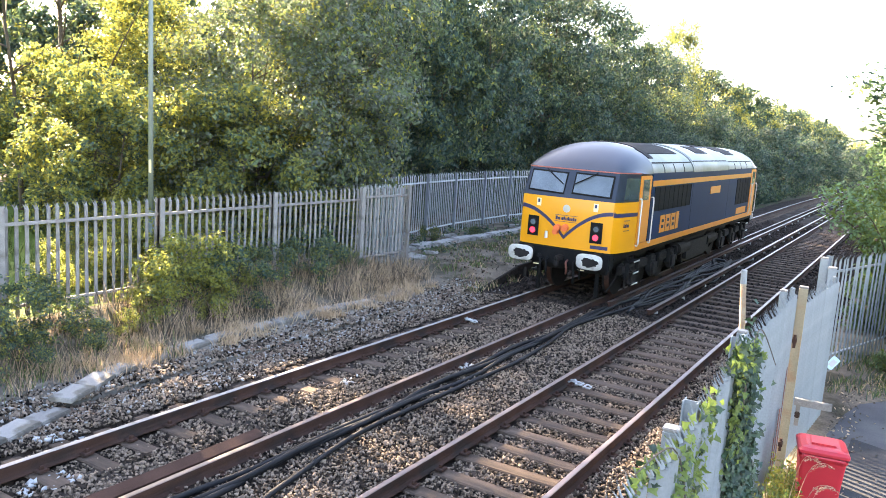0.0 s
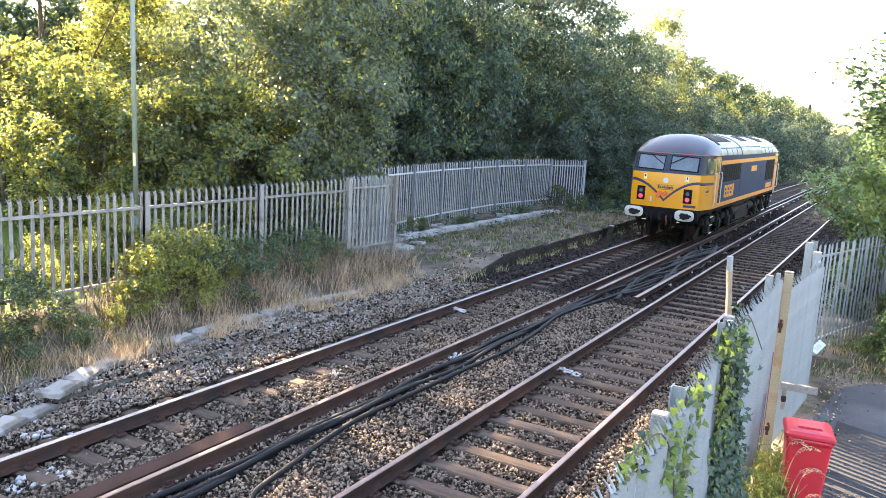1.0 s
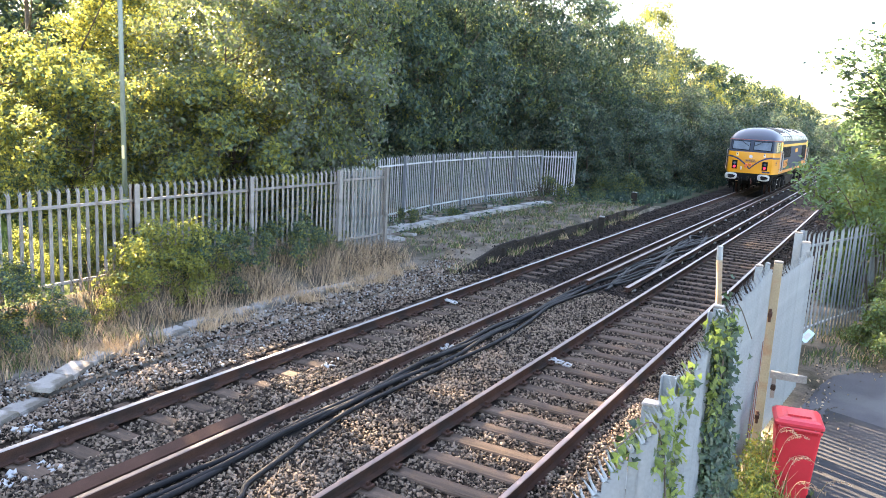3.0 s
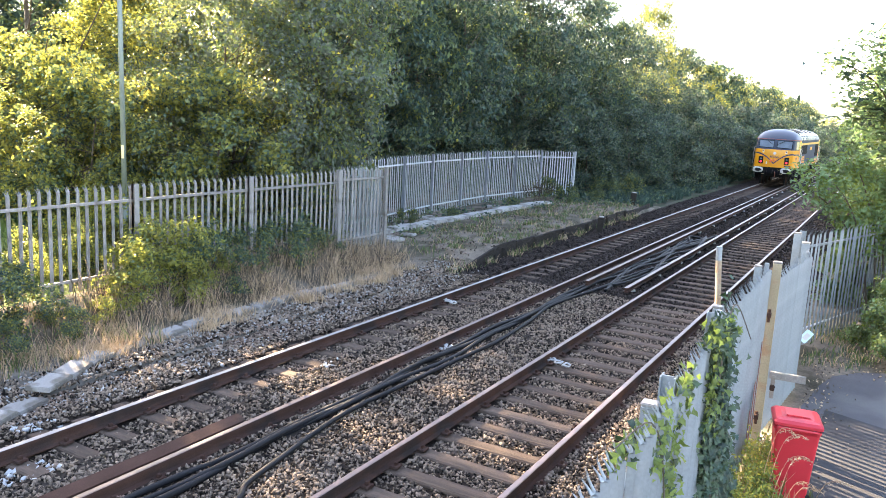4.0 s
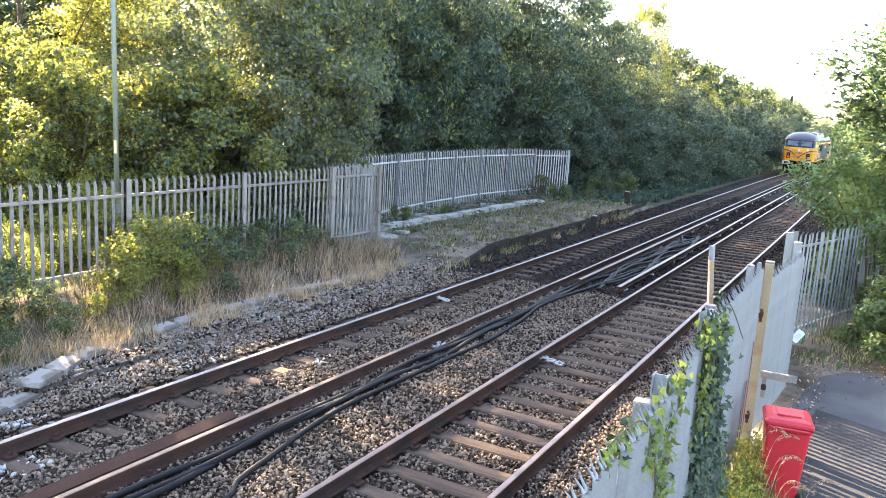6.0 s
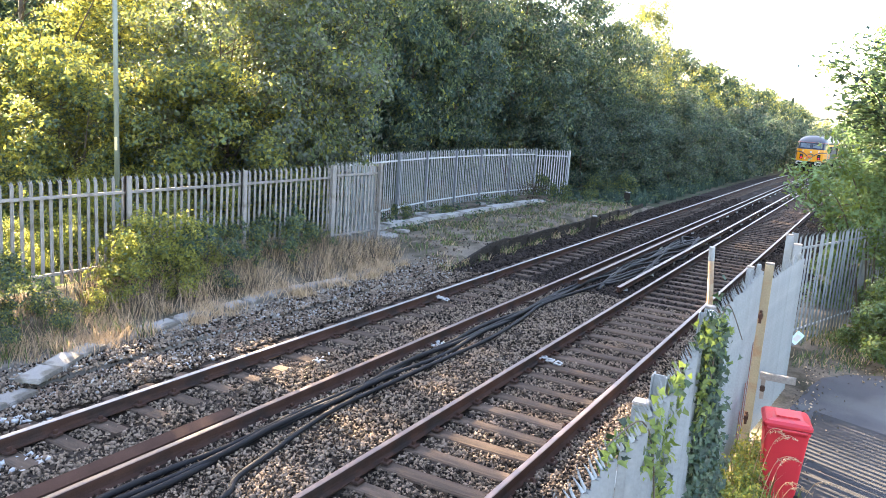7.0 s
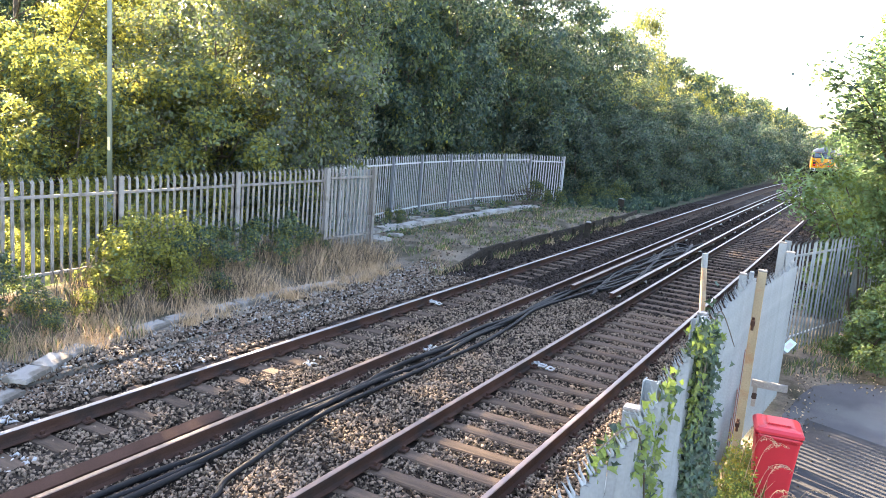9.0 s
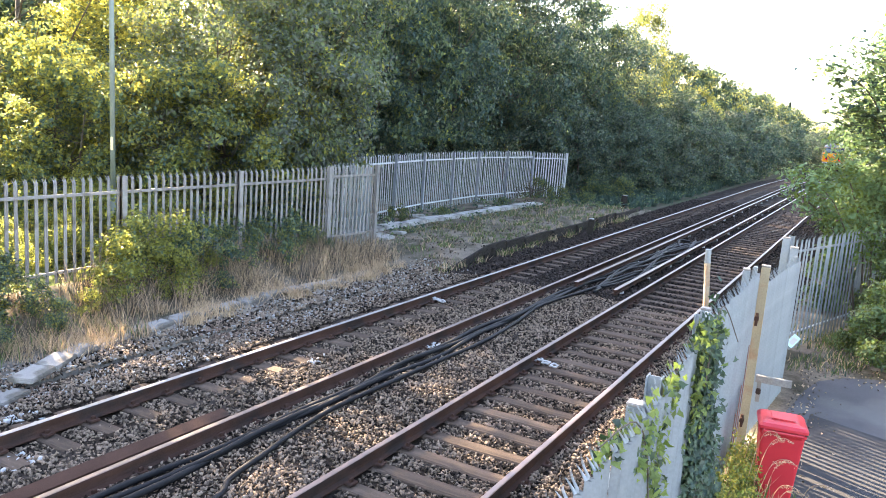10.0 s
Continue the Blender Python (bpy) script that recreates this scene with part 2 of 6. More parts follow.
def tube(name, pts, r, material, parent=None, label="", seg=7, r_end=None):
    """A smooth tube through pts."""
    P = [Vector(p) for p in pts]
    fine = []
    for i in range(len(P) - 1):
        a, b, c, d = P[max(i - 1, 0)], P[i], P[i + 1], P[min(i + 2, len(P) - 1)]
        for k in range(5):
            s = k / 5
            fine.append(0.5 * ((2 * b) + (c - a) * s + (2 * a - 5 * b + 4 * c - d) * s * s + (3 * b - a - 3 * c + d) * s ** 3))
    fine.append(P[-1])
    V, F = [], []
    for i, p in enumerate(fine):
        d = (fine[min(i + 1, len(fine) - 1)] - fine[max(i - 1, 0)]).normalized()
        u = d.cross(Vector((0, 0, 1)) if abs(d.z) < 0.95 else Vector((1, 0, 0))).normalized()
        w = d.cross(u)
        rr = r if r_end is None else r + (r_end - r) * i / (len(fine) - 1)
        for k in range(seg):
            g = 2 * math.pi * k / seg
            V.append(p + (u * math.cos(g) + w * math.sin(g)) * rr)
        if i:
            o = (i - 1) * seg
            F += [(o + k, o + (k + 1) % seg, o + seg + (k + 1) % seg, o + seg + k) for k in range(seg)]
    F += [tuple(range(seg))[::-1], tuple(range(len(V) - seg, len(V)))]
    return obj_from(name, V, F, material, parent, label, True)


def raw_mesh(name, co, polys, sizes, materials, parent=None, index=None, smooth=False):
    """A big mesh from numpy arrays; all polygons have `sizes` corners."""
    me = bpy.data.meshes.new(name)
    me.vertices.add(len(co))
    me.vertices.foreach_set("co", co.astype(np.float32).ravel())
    n = len(polys)
    me.loops.add(n * sizes)
    me.loops.foreach_set("vertex_index", polys.astype(np.int32).ravel())
    me.polygons.add(n)
    me.polygons.foreach_set("loop_start", np.arange(0, n * sizes, sizes, dtype=np.int32))
    for m in materials:
        me.materials.append(m)
    if index is not None:
        me.polygons.foreach_set("material_index", index.astype(np.int32))
    if smooth:
        me.polygons.foreach_set("use_smooth", np.ones(n, bool))
    me.update(calc_edges=True)
    me.validate()
    ob = new(name, me)
    if parent:
        ob.parent = parent
    return ob


rng = np.random.default_rng(7)


def leaves_mesh(name, centres, normals, length, width, materials, parent=None, pick=None, jitter=0.6, lobed=False):
    """Folded leaves, two quads each, at given places."""
    n = len(centres)
    nz = normals + rng.normal(0, jitter, (n, 3))
    nz /= np.linalg.norm(nz, axis=1)[:, None] + 1e-9
    t = rng.normal(0, 1, (n, 3)) + np.array([0, 0, -0.5])
    t -= nz * (t * nz).sum(1)[:, None]
    t /= np.linalg.norm(t, axis=1)[:, None] + 1e-9
    s = np.cross(nz, t)
    L = (length * rng.uniform(0.6, 1.35, n))[:, None]
    Wd = (width * rng.uniform(0.6, 1.35, n))[:, None]
    a = centres - t * L * 0.5
    b = centres + t * L * 0.5 - nz * L * 0.12
    c = centres + s * Wd * 0.5 + nz * Wd * 0.16
    d = centres - s * Wd * 0.5 + nz * Wd * 0.16
    co = np.stack([a, c, b, d], 1).reshape(-1, 3)
    pk = pick if pick is not None else rng.integers(0, len(materials), n)
    if lobed:
        e, f = centres - t * L * 0.38 + s * Wd * 0.46 + nz * Wd * 0.1, centres - t * L * 0.38 - s * Wd * 0.46 + nz * Wd * 0.1
        g, h = centres + t * L * 0.1 + s * Wd * 0.26 + nz * Wd * 0.12, centres + t * L * 0.1 - s * Wd * 0.26 + nz * Wd * 0.12
        co = np.stack([centres - t * L * 0.3, e, centres + s * Wd * 0.3 - t * L * 0.12, g, b, h, centres - s * Wd * 0.3 - t * L * 0.12, f], 1).reshape(-1, 3)
        o = (np.arange(n) * 8)[:, None]
        tri = np.concatenate([o + np.array(q) for q in ((0, 1, 2), (0, 2, 3), (0, 3, 4), (0, 4, 5), (0, 5, 6), (0, 6, 7))], 1).reshape(-1, 3)
        return raw_mesh(name, co, tri, 3, materials, parent, np.repeat(pk, 6))
    o = (np.arange(n) * 4)[:, None]
    tri = np.concatenate([o + np.array([0, 1, 2]), o + np.array([0, 2, 3])], 1).reshape(-1, 3)
    return raw_mesh(name, co, tri, 3, materials, parent, np.repeat(pk, 2))


# ---------- ground ----------
X1, X2 = -7.03, -3.73
RAILS = (X1 - 0.7525, X1 + 0.7525, X2 - 0.7525, X2 + 0.7525)


def bend(y):
    """Sideways shift of the line, which bears gently away far off."""
    return 0.0 if y < 60 else 0.00027 * (y - 60) ** 2 if y < 120 else 0.972 + 0.0324 * (y - 120)


def dip(y):
    """The line falls slightly towards the far end of the cutting."""
    k = max(0.0, min(1.0, (y - 58) / 55))
    return -0.45 * k * k * (3 - 2 * k)


def ground_z(x, y):
    """Height of the earth: a low bank behind the boundary fence, a raised old platform and level ground elsewhere."""
    z = -0.02 if x < -9.3 or x > -1.45 else -0.3
    b = max(0.0, min(1.0, (-10.7 - x) / 1.2)) * max(0.0, min(1.0, (17.3 - y) / 3.5))
    z += 0.47 * b * b * (3 - 2 * b)
    z += 0.6 * max(0.0, min(1.0, (-16 - x) / 14)) 
    if y > 16.5:
        p = max(0.0, min(1.0, (-9.35 - x) / 0.15)) * max(0.0, min(1.0, (y - 16.8) / 2.0)) * max(0.0, min(1.0, (36 - y) / 2.0)) * max(0.0, min(1.0, (x + 15) / 4.5))
        z += 0.22 * p
    if x < -9.0 or x > -0.5 and y > 30:
        z += 0.05 * noise.noise(Vector((x * 0.9, y * 0.9, 3.1))) * (1.0 if x < -9.4 else 0.4)
    if y > 150:
        z += (y - 150) * 0.006
    return z + dip(y)


def build_ground():
    xs = [-1500, -600, -300, -150, -90, -60, -45] + [-36 + i * 1.5 for i in range(11)] + [-20.5 + i * 0.4 for i in range(28)] + [-9.4, -9.35, -9.25, -8.5, -6, -3, -1.5, -1.4, 0, 3, 8, 20, 60, 200, 600, 1500]
    ys = [-600, -100, -30, -10, 0, 2] + [3 + i * 0.45 for i in range(80)] + [40 + i * 4 for i in range(28)] + [160, 200, 300, 500, 900, 2500]
    xs, ys = sorted(set(xs)), sorted(set(ys))
    V = [(x + bend(y), y, ground_z(x, y)) for y in ys for x in xs]
    nx = len(xs)
    F, idx = [], []
    for j in range(len(ys) - 1):
        for i in range(nx - 1):
            F.append((j * nx + i, j * nx + i + 1, (j + 1) * nx + i + 1, (j + 1) * nx + i))
            # index 3, past 37 m, is the earth toned down for tree shade
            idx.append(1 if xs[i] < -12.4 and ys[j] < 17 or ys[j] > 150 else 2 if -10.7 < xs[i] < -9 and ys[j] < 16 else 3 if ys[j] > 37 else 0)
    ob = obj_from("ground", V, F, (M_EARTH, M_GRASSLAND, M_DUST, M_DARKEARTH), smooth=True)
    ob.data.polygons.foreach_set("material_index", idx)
    tagged(ob, "bare brown earth and rough green grass beside the railway", "ground", kind="structure")


build_ground()


def bed_z(x, y):
    """Top of the ballast."""
    z = -0.045
    if x < RAILS[0] - 0.45:
        z -= 0.10 * min(1, (RAILS[0] - 0.45 - x) / 1.0)
        z += 0.06
    elif x < RAILS[1] + 0.1:
        z = 0.005 if x > X1 - 0.15 else -0.04
    elif x < RAILS[2] - 0.08:
        z = 0.012
    elif x > RAILS[3] + 0.08:
        z = 0.012 - 0.05 * max(0.0, x - RAILS[3] - 0.5)
    return z + dip(y) + 0.02 * noise.noise(Vector((x * 2.1, y * 2.1, 0.5)))


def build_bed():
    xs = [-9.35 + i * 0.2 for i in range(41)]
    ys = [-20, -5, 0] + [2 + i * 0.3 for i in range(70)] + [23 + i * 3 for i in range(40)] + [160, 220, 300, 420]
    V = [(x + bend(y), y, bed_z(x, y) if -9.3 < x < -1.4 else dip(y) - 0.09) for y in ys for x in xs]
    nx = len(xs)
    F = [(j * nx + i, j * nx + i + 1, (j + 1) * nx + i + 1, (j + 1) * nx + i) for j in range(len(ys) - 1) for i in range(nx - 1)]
    tagged(obj_from("ballast_bed", V, F, M_BED, smooth=True), "crushed stone bed under both tracks, darkened as shade between stones", "ballast", kind="structure")


build_bed()


def stones(name, n, x0, x1, y0, y1, size, seed, material, dense=None, power=1.0):
    """Loose angular stones."""
    r = np.random.default_rng(seed)
    u = r.uniform(0, 1, n) ** power
    x, y = r.uniform(x0, x1, n), y0 + (y1 - y0) * u
    if dense is not None:
        keep = dense(x, y, r)
        x, y = x[keep], y[keep]
    n = len(x)
    z = np.array([bed_z(a, b) if -9.3 < a < -1.4 else ground_z(a, b) for a, b in zip(x, y)])
    octa = np.array([[1, 0, 0.3], [0.2, 1, -0.2], [-1, 0.3, 0.2], [-0.3, -1, 0], [0.3, 0, 0.9], [0, 0.2, -1]], float)
    tris = np.array([[0, 1, 4], [1, 2, 4], [2, 3, 4], [3, 0, 4], [1, 0, 5], [2, 1, 5], [3, 2, 5], [0, 3, 5]])
    P = octa[None] * r.uniform(0.75, 1.2, (n, 6, 1)) + r.uniform(-0.28, 0.28, (n, 6, 3))
    P *= (size * np.sort(r.uniform(0.35, 1.45, (n, 1, 3)), axis=2)) / 2
    q = r.normal(0, 1, (n, 4))
    q /= np.linalg.norm(q, axis=1)[:, None]
    w, a, b, c = q.T
    R = np.stack([1 - 2 * (b * b + c * c), 2 * (a * b - c * w), 2 * (a * c + b * w), 2 * (a * b + c * w), 1 - 2 * (a * a + c * c), 2 * (b * c - a * w),
                  2 * (a * c - b * w), 2 * (b * c + a * w), 1 - 2 * (a * a + b * b)], 1).reshape(n, 3, 3)
    P = np.einsum("nij,nkj->nki", R, P)
    P += np.stack([x, y, z + size * r.uniform(-0.05, 0.28, n)], 1)[:, None]
    F = (np.arange(n) * 6)[:, None, None] + tris[None]
    return raw_mesh(name, P.reshape(-1, 3), F.reshape(-1, 3), 3, (material,))


Y0_2, DS = 6.40, 0.567   # a sleeper's place and the spacing


def off_sleeper(x, y, r):
    """Stones lie between the sleepers of the near track, and over most of the far one."""
    k = np.abs((y - Y0_2 + DS / 2) % DS - DS / 2)
    on2 = (np.abs(x - X2) < 0.76) & (k < 0.118)
    on1 = (np.abs(x - X1) < 1.26) & (k < 0.13) & ((x < X1 - 0.2) | (x > X1 + 0.95)) & (r.uniform(0, 1, len(x)) < 0.93)
    rail = np.zeros(len(x), bool)
    for q in RAILS:
        rail |= np.abs(x - q) < 0.085
    return ~(on2 | on1 | rail)


tagged(stones("ballast", 92000, -9.3, -1.3, 3.0, 17.0, 0.050, 3, M_STONE, off_sleeper, 1.15), "loose angular grey and brown track ballast", "ballast", kind="stuff")
# beyond 17 m the stones take the copy with shade in its colour
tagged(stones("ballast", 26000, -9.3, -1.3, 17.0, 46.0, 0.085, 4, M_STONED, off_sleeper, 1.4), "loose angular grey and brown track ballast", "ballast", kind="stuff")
tagged(stones("shoulder_stones", 6500, -10.3, -9.2, 4.5, 18.0, 0.05, 6, M_STONE, lambda x, y, r: r.uniform(0, 1, len(x)) < np.clip((x + 10.3) / 0.6, 0.1, 1)), "small grey stones on the dusty track shoulder", "ballast", kind="stuff")
tagged(stones("shoulder_stones", 2600, -9.75, -8.95, 4.0, 17.0, 0.075, 9, M_STONE), "small grey stones on the dusty track shoulder", "ballast", kind="stuff")
tagged(stones("platform_stones", 5000, -14.6, -9.5, 16.5, 37.0, 0.06, 8, M_STONE, lambda x, y, r: np.sin(x * 2.3 + y) + np.sin(y * 1.7) + r.normal(0, 0.8, len(x)) > 0.1), "small stones and clods on the old platform", "gravel", kind="stuff")
tagged(stones("pale_ballast", 3600, -10.2, -8.4, 5.0, 17.5, 0.055, 5, M_CHALK, lambda x, y, r: (x < -8.3 - 0.0 * y) & (r.uniform(0, 1, len(x)) < np.clip(1 - np.abs(x + 9.3) / 1.0, 0, 1))),
       "pale chalky stones scattered on the track shoulder", "ballast", kind="stuff")


# ---------- tracks ----------
RAIL_PROFILE = [(-0.07, 0), (0.07, 0), (0.07, 0.012), (0.018, 0.03), (0.010, 0.06), (0.010, 0.11), (0.035, 0.122), (0.035, 0.152), (0.028, 0.159),
                (-0.028, 0.159), (-0.035, 0.152), (-0.035, 0.122), (-0.010, 0.11), (-0.010, 0.06), (-0.018, 0.03), (-0.07, 0.012)]


def rail(name, x, y0, y1, z, parent, head, profile=RAIL_PROFILE, top=(7, 8, 9), label=""):
    ys = [y0 + (y1 - y0) * i / 110 for i in range(111)]
    n = len(profile)
    V = [(x + a + bend(y), y, z + b + dip(y)) for y in ys for a, b in profile]
    F, idx = [], []
    for j in range(len(ys) - 1):
        for i in range(n):
            F.append((j * n + i, j * n + (i + 1) % n, (j + 1) * n + (i + 1) % n, (j + 1) * n + i)[::-1])
            idx.append(1 if i in top else 0)
    F += [tuple(range(n)), tuple(range(len(V) - n, len(V)))[::-1]]
    idx += [0, 0]
    ob = obj_from(name, V, F, (M_RUST, head), parent, label)
    ob.data.polygons.foreach_set("material_index", idx)
    bm = bmesh.new()
    bm.from_mesh(ob.data)
    bmesh.ops.recalc_face_normals(bm, faces=bm.faces[:])
    bm.to_mesh(ob.data)
    bm.free()
    return ob


def sleeper_mesh():
    bm = bmesh.new()
    xs = [-1.25, -1.18, -0.45, 0.45, 1.18, 1.25]
    rings = []
    for x in xs:
        e = 0.02 if abs(x) > 1.2 else 0.0
        d = -0.012 if abs(x) < 0.5 else 0.0
        rings.append([bm.verts.new(p) for p in ((x, -0.12, -0.15), (x, -0.112 + e, -0.018 + d), (x, -0.095 + e, 0.0 + d - e), (x, 0.095 - e, 0.0 + d - e), (x, 0.112 - e, -0.018 + d), (x, 0.12, -0.15))])
    for a, b in zip(rings, rings[1:]):
        for k in range(6):
            bm.faces.new((a[k], a[(k + 1) % 6], b[(k + 1) % 6], b[k]))
    bm.faces.new(rings[0][::-1])
    bm.faces.new(rings[-1])
    bmesh.ops.recalc_face_normals(bm, faces=bm.faces[:])
    me = bpy.data.meshes.new("sleeper")
    bm.to_mesh(me)
    bm.free()
    me.materials.append(M_SLEEP)
    return me


def clip_mesh():
    bm = box_bm([(0, 0, 0.02, 0.10, 0.13, 0.03), (0.0, 0.0, 0.05, 0.035, 0.05, 0.05)], 0.006)
    me = bpy.data.meshes.new("rail_clip")
    bm.to_mesh(me)
    bm.free()
    me.materials.append(M_RUST)
    return me


SLEEPER, CLIP = sleeper_mesh(), clip_mesh()


def track(xc, heads, label):
    t = thing("railway_track", label, "railway track", pose(xc, 0, 0), kind="structure")
    for s, head in zip((-1, 1), heads):
        rail("rail", s * 0.7525, -20, 420, 0.0, t, head)
    r = random.Random(int(-xc * 10))
    for i in range(-7, 112):
        y = Y0_2 + DS * i
        sl = share("sleeper", SLEEPER, t, pose(r.uniform(-0.02, 0.02) + bend(y), y, dip(y) + r.uniform(-0.006, 0.006), 0, 0, r.uniform(-0.7, 0.7)))
        if i < 20:
            for x in (-0.86, -0.645, 0.645, 0.86):
                share("rail_clip", CLIP, sl, pose(x, r.uniform(-0.01, 0.01), 0.0, 0, 0, r.uniform(-8, 8)))
    bm = bmesh.new()
    for i in range(112, 400):
        bmesh.ops.create_cube(bm, size=1, matrix=Matrix.Translation((bend(Y0_2 + DS * i), Y0_2 + DS * i, dip(Y0_2 + DS * i) - 0.075)) @ Matrix.Diagonal((2.5, 0.25, 0.15, 1)))
    tagged(part("far_sleepers", bm, M_SLEEP, t), kind="stuff")
    return t


track(X1, (M_HEAD, M_HEADB), "straight railway track with rusty rails on ballasted sleepers")
track(X2, (M_HEADB, M_HEADB), "straight railway track with brown rails on concrete sleepers")
COND = [(-0.05, 0), (0.05, 0), (0.05, 0.015), (0.022, 0.03), (0.022, 0.06), (0.05, 0.075), (0.05, 0.105), (0.044, 0.11), (-0.044, 0.11), (-0.05, 0.105), (-0.05, 0.075), (-0.022, 0.06), (-0.022, 0.03), (-0.05, 0.015)]
for xc, y0 in ((-5.86, 17.3), (-4.90, 17.2)):
    c = thing("conductor_rail", "steel conductor rail on white insulators beside the running rail", "conductor rail", pose(0, 0, 0), "conductor rails", "structure")
    rail("power_rail", xc, y0, 420, 0.10, c, M_HEADB, COND, (7,))
    INS = None
    for i in range(60):
        if INS is None:
            bm = cyl_bm([((0, 0, -0.05), (0, 0, 0.06), 0.06, 0.05), ((0, 0, 0.06), (0, 0, 0.10), 0.04, 0.04)], 8)
            first = part("insulator", bm, M_WHITE, c)
            first.matrix_basis = pose(xc, y0 + 0.6, 0)
            INS = first.data
        else:
            share("insulator", INS, c, pose(xc + bend(y0 + 0.6 + i * 2.3), y0 + 0.6 + i * 2.3, dip(y0 + 0.6 + i * 2.3)))
sp = thing("spare_rail", "rusty brown spare rail lying beside the running rail", "rail", pose(0, 0, 0))
rail("rail_length", -6.42, 1.0, 6.75, 0.0, sp, M_RUST, [(a * 1.05 - 0.25 * (0.155 - b), 0.155 - b - a * 0.3) for a, b in RAIL_PROFILE], ())


# ---------- locomotive (origin between the rails under its trailing face) ----------
LEN = 16.3


def plan(k):
    """Outline of the cab in plan at rake k: points from one door pillar round the front to the other."""
    pts = [(1.35, 1.05), (1.29, 0.70), (1.225, 0.35), (1.175, 0.16), (1.12, 0.065), (0.97, 0.035), (0.73, 0.015), (0.4, 0.004), (0.0, 0.0)]
    half = [(x - 0.03 * k * (y < 0.5), y + 0.26 * k * max(0.0, 1 - y / 1.05)) for x, y in pts]
    return half + [(-x, y) for x, y in half[-2::-1]]


def loft(rings):
    n = len(rings[0])
    V = [p for r in rings for p in r]
    F = [(j * n + i, j * n + i + 1, (j + 1) * n + i + 1, (j + 1) * n + i) for j in range(len(rings) - 1) for i in range(n - 1)]
    return V, F


def shell(name, rings, material, parent, mirror=False, label="", thick=0.03, smooth=True):
    V, F = loft(rings)
    if mirror:
        V = [(x, LEN - y, z) for x, y, z in V]
        F = [f[::-1] for f in F]
    me = bpy.data.meshes.new(name)
    me.from_pydata(V, [], F)
    bm = bmesh.new()
    bm.from_mesh(me)
    bmesh.ops.recalc_face_normals(bm, faces=bm.faces[:])
    bmesh.ops.solidify(bm, geom=bm.faces[:], thickness=thick)
    bpy.data.meshes.remove(me)
    ob = part(name, bm, material, parent, label)
    if smooth:
        ob.data.polygons.foreach_set("use_smooth", [True] * len(ob.data.polygons))
        ob.data.set_sharp_from_angle(angle=radians(35))
    return ob


def roof_arc(y, drop=0.0, n=17):
    pts = [(1.35, 2.98), (1.33, 3.1), (1.27, 3.22), (1.16, 3.34), (1.0, 3.45), (0.78, 3.55), (0.52, 3.62), (0.26, 3.66), (0.0, 3.67)]
    half = [(x, y, z - drop * max(0.0, z - 2.98)) for x, z in pts]
    return half + [(-x, yy, z) for x, yy, z in half[-2::-1]]


def front_y(x, z):
    k = max(0.0, min(1.0, (z - 2.35) / 0.65))
    pts = plan(k)
    xs = sorted((p for p in pts if p[1] < 0.8), key=lambda p: p[0])
    for a, b in zip(xs, xs[1:]):
        if a[0] <= x <= b[0]:
            return a[1] + (b[1] - a[1]) * (x - a[0]) / max(1e-6, b[0] - a[0])
    return 0.15


def face_patch(name, outline, material, parent, proud=0.006, label="", nx=8, nz=4, mirror=False):
    """A thin plate that follows the cab front; outline(s, t) gives x, z for s, t in 0..1."""
    rings = []
    for j in range(nz + 1):
        ring = []
        for i in range(nx + 1):
            x, z = outline(i / nx, j / nz)
            ring.append((x, front_y(x, z) - proud, z))
        rings.append(ring)
    return shell(name, rings, material, parent, mirror, label, 0.008)


def quad(tl, tr, br, bl):
    return lambda s, t: tuple((1 - t) * ((1 - s) * bl[k] + s * br[k]) + t * ((1 - s) * tl[k] + s * tr[k]) for k in (0, 1))


def rect(x0, x1, z0, z1):
    return quad((x0, z1), (x1, z1), (x1, z0), (x0, z0))


def plate(name, side, y0, y1, z0, z1, material, parent, out=0.006, thick=0.012, label="", bev=0.0):
    bm = box_bm([(side * (1.35 + out - thick / 2), (y0 + y1) / 2, (z0 + z1) / 2, thick, y1 - y0, z1 - z0)], bev)
    return part(name, bm, material, parent, label)


def oval_bm(x, y, z, w, h, depth, p=3.4, rough=0.0, n=32):
    """An upright plate across the track with a rounded oblong outline, half sizes w and h."""
    bm = bmesh.new()
    rings = []
    for yy, k in ((-depth / 2, 0.93), (-depth * 0.25, 1.0), (depth * 0.25, 1.0), (depth / 2, 0.93)):
        ring = []
        for i in range(n):
            a = 2 * math.pi * i / n
            c, sn = math.cos(a), math.sin(a)
            q = k * (1 + rough * (math.sin(3 * a + 1) * 0.5 + math.sin(7 * a) * 0.35 + math.sin(11 * a + 2) * 0.3))
            ring.append(bm.verts.new((x + w * q * math.copysign(abs(c) ** (2 / p), c), y + yy, z + h * q * math.copysign(abs(sn) ** (2 / p), sn))))
        rings.append(ring)
    for a, b in zip(rings, rings[1:]):
        for i in range(n):
            bm.faces.new((a[i], a[(i + 1) % n], b[(i + 1) % n], b[i]))
    bm.faces.new(rings[0][::-1])
    bm.faces.new(rings[-1])
    bmesh.ops.recalc_face_normals(bm, faces=bm.faces[:])
    return bm


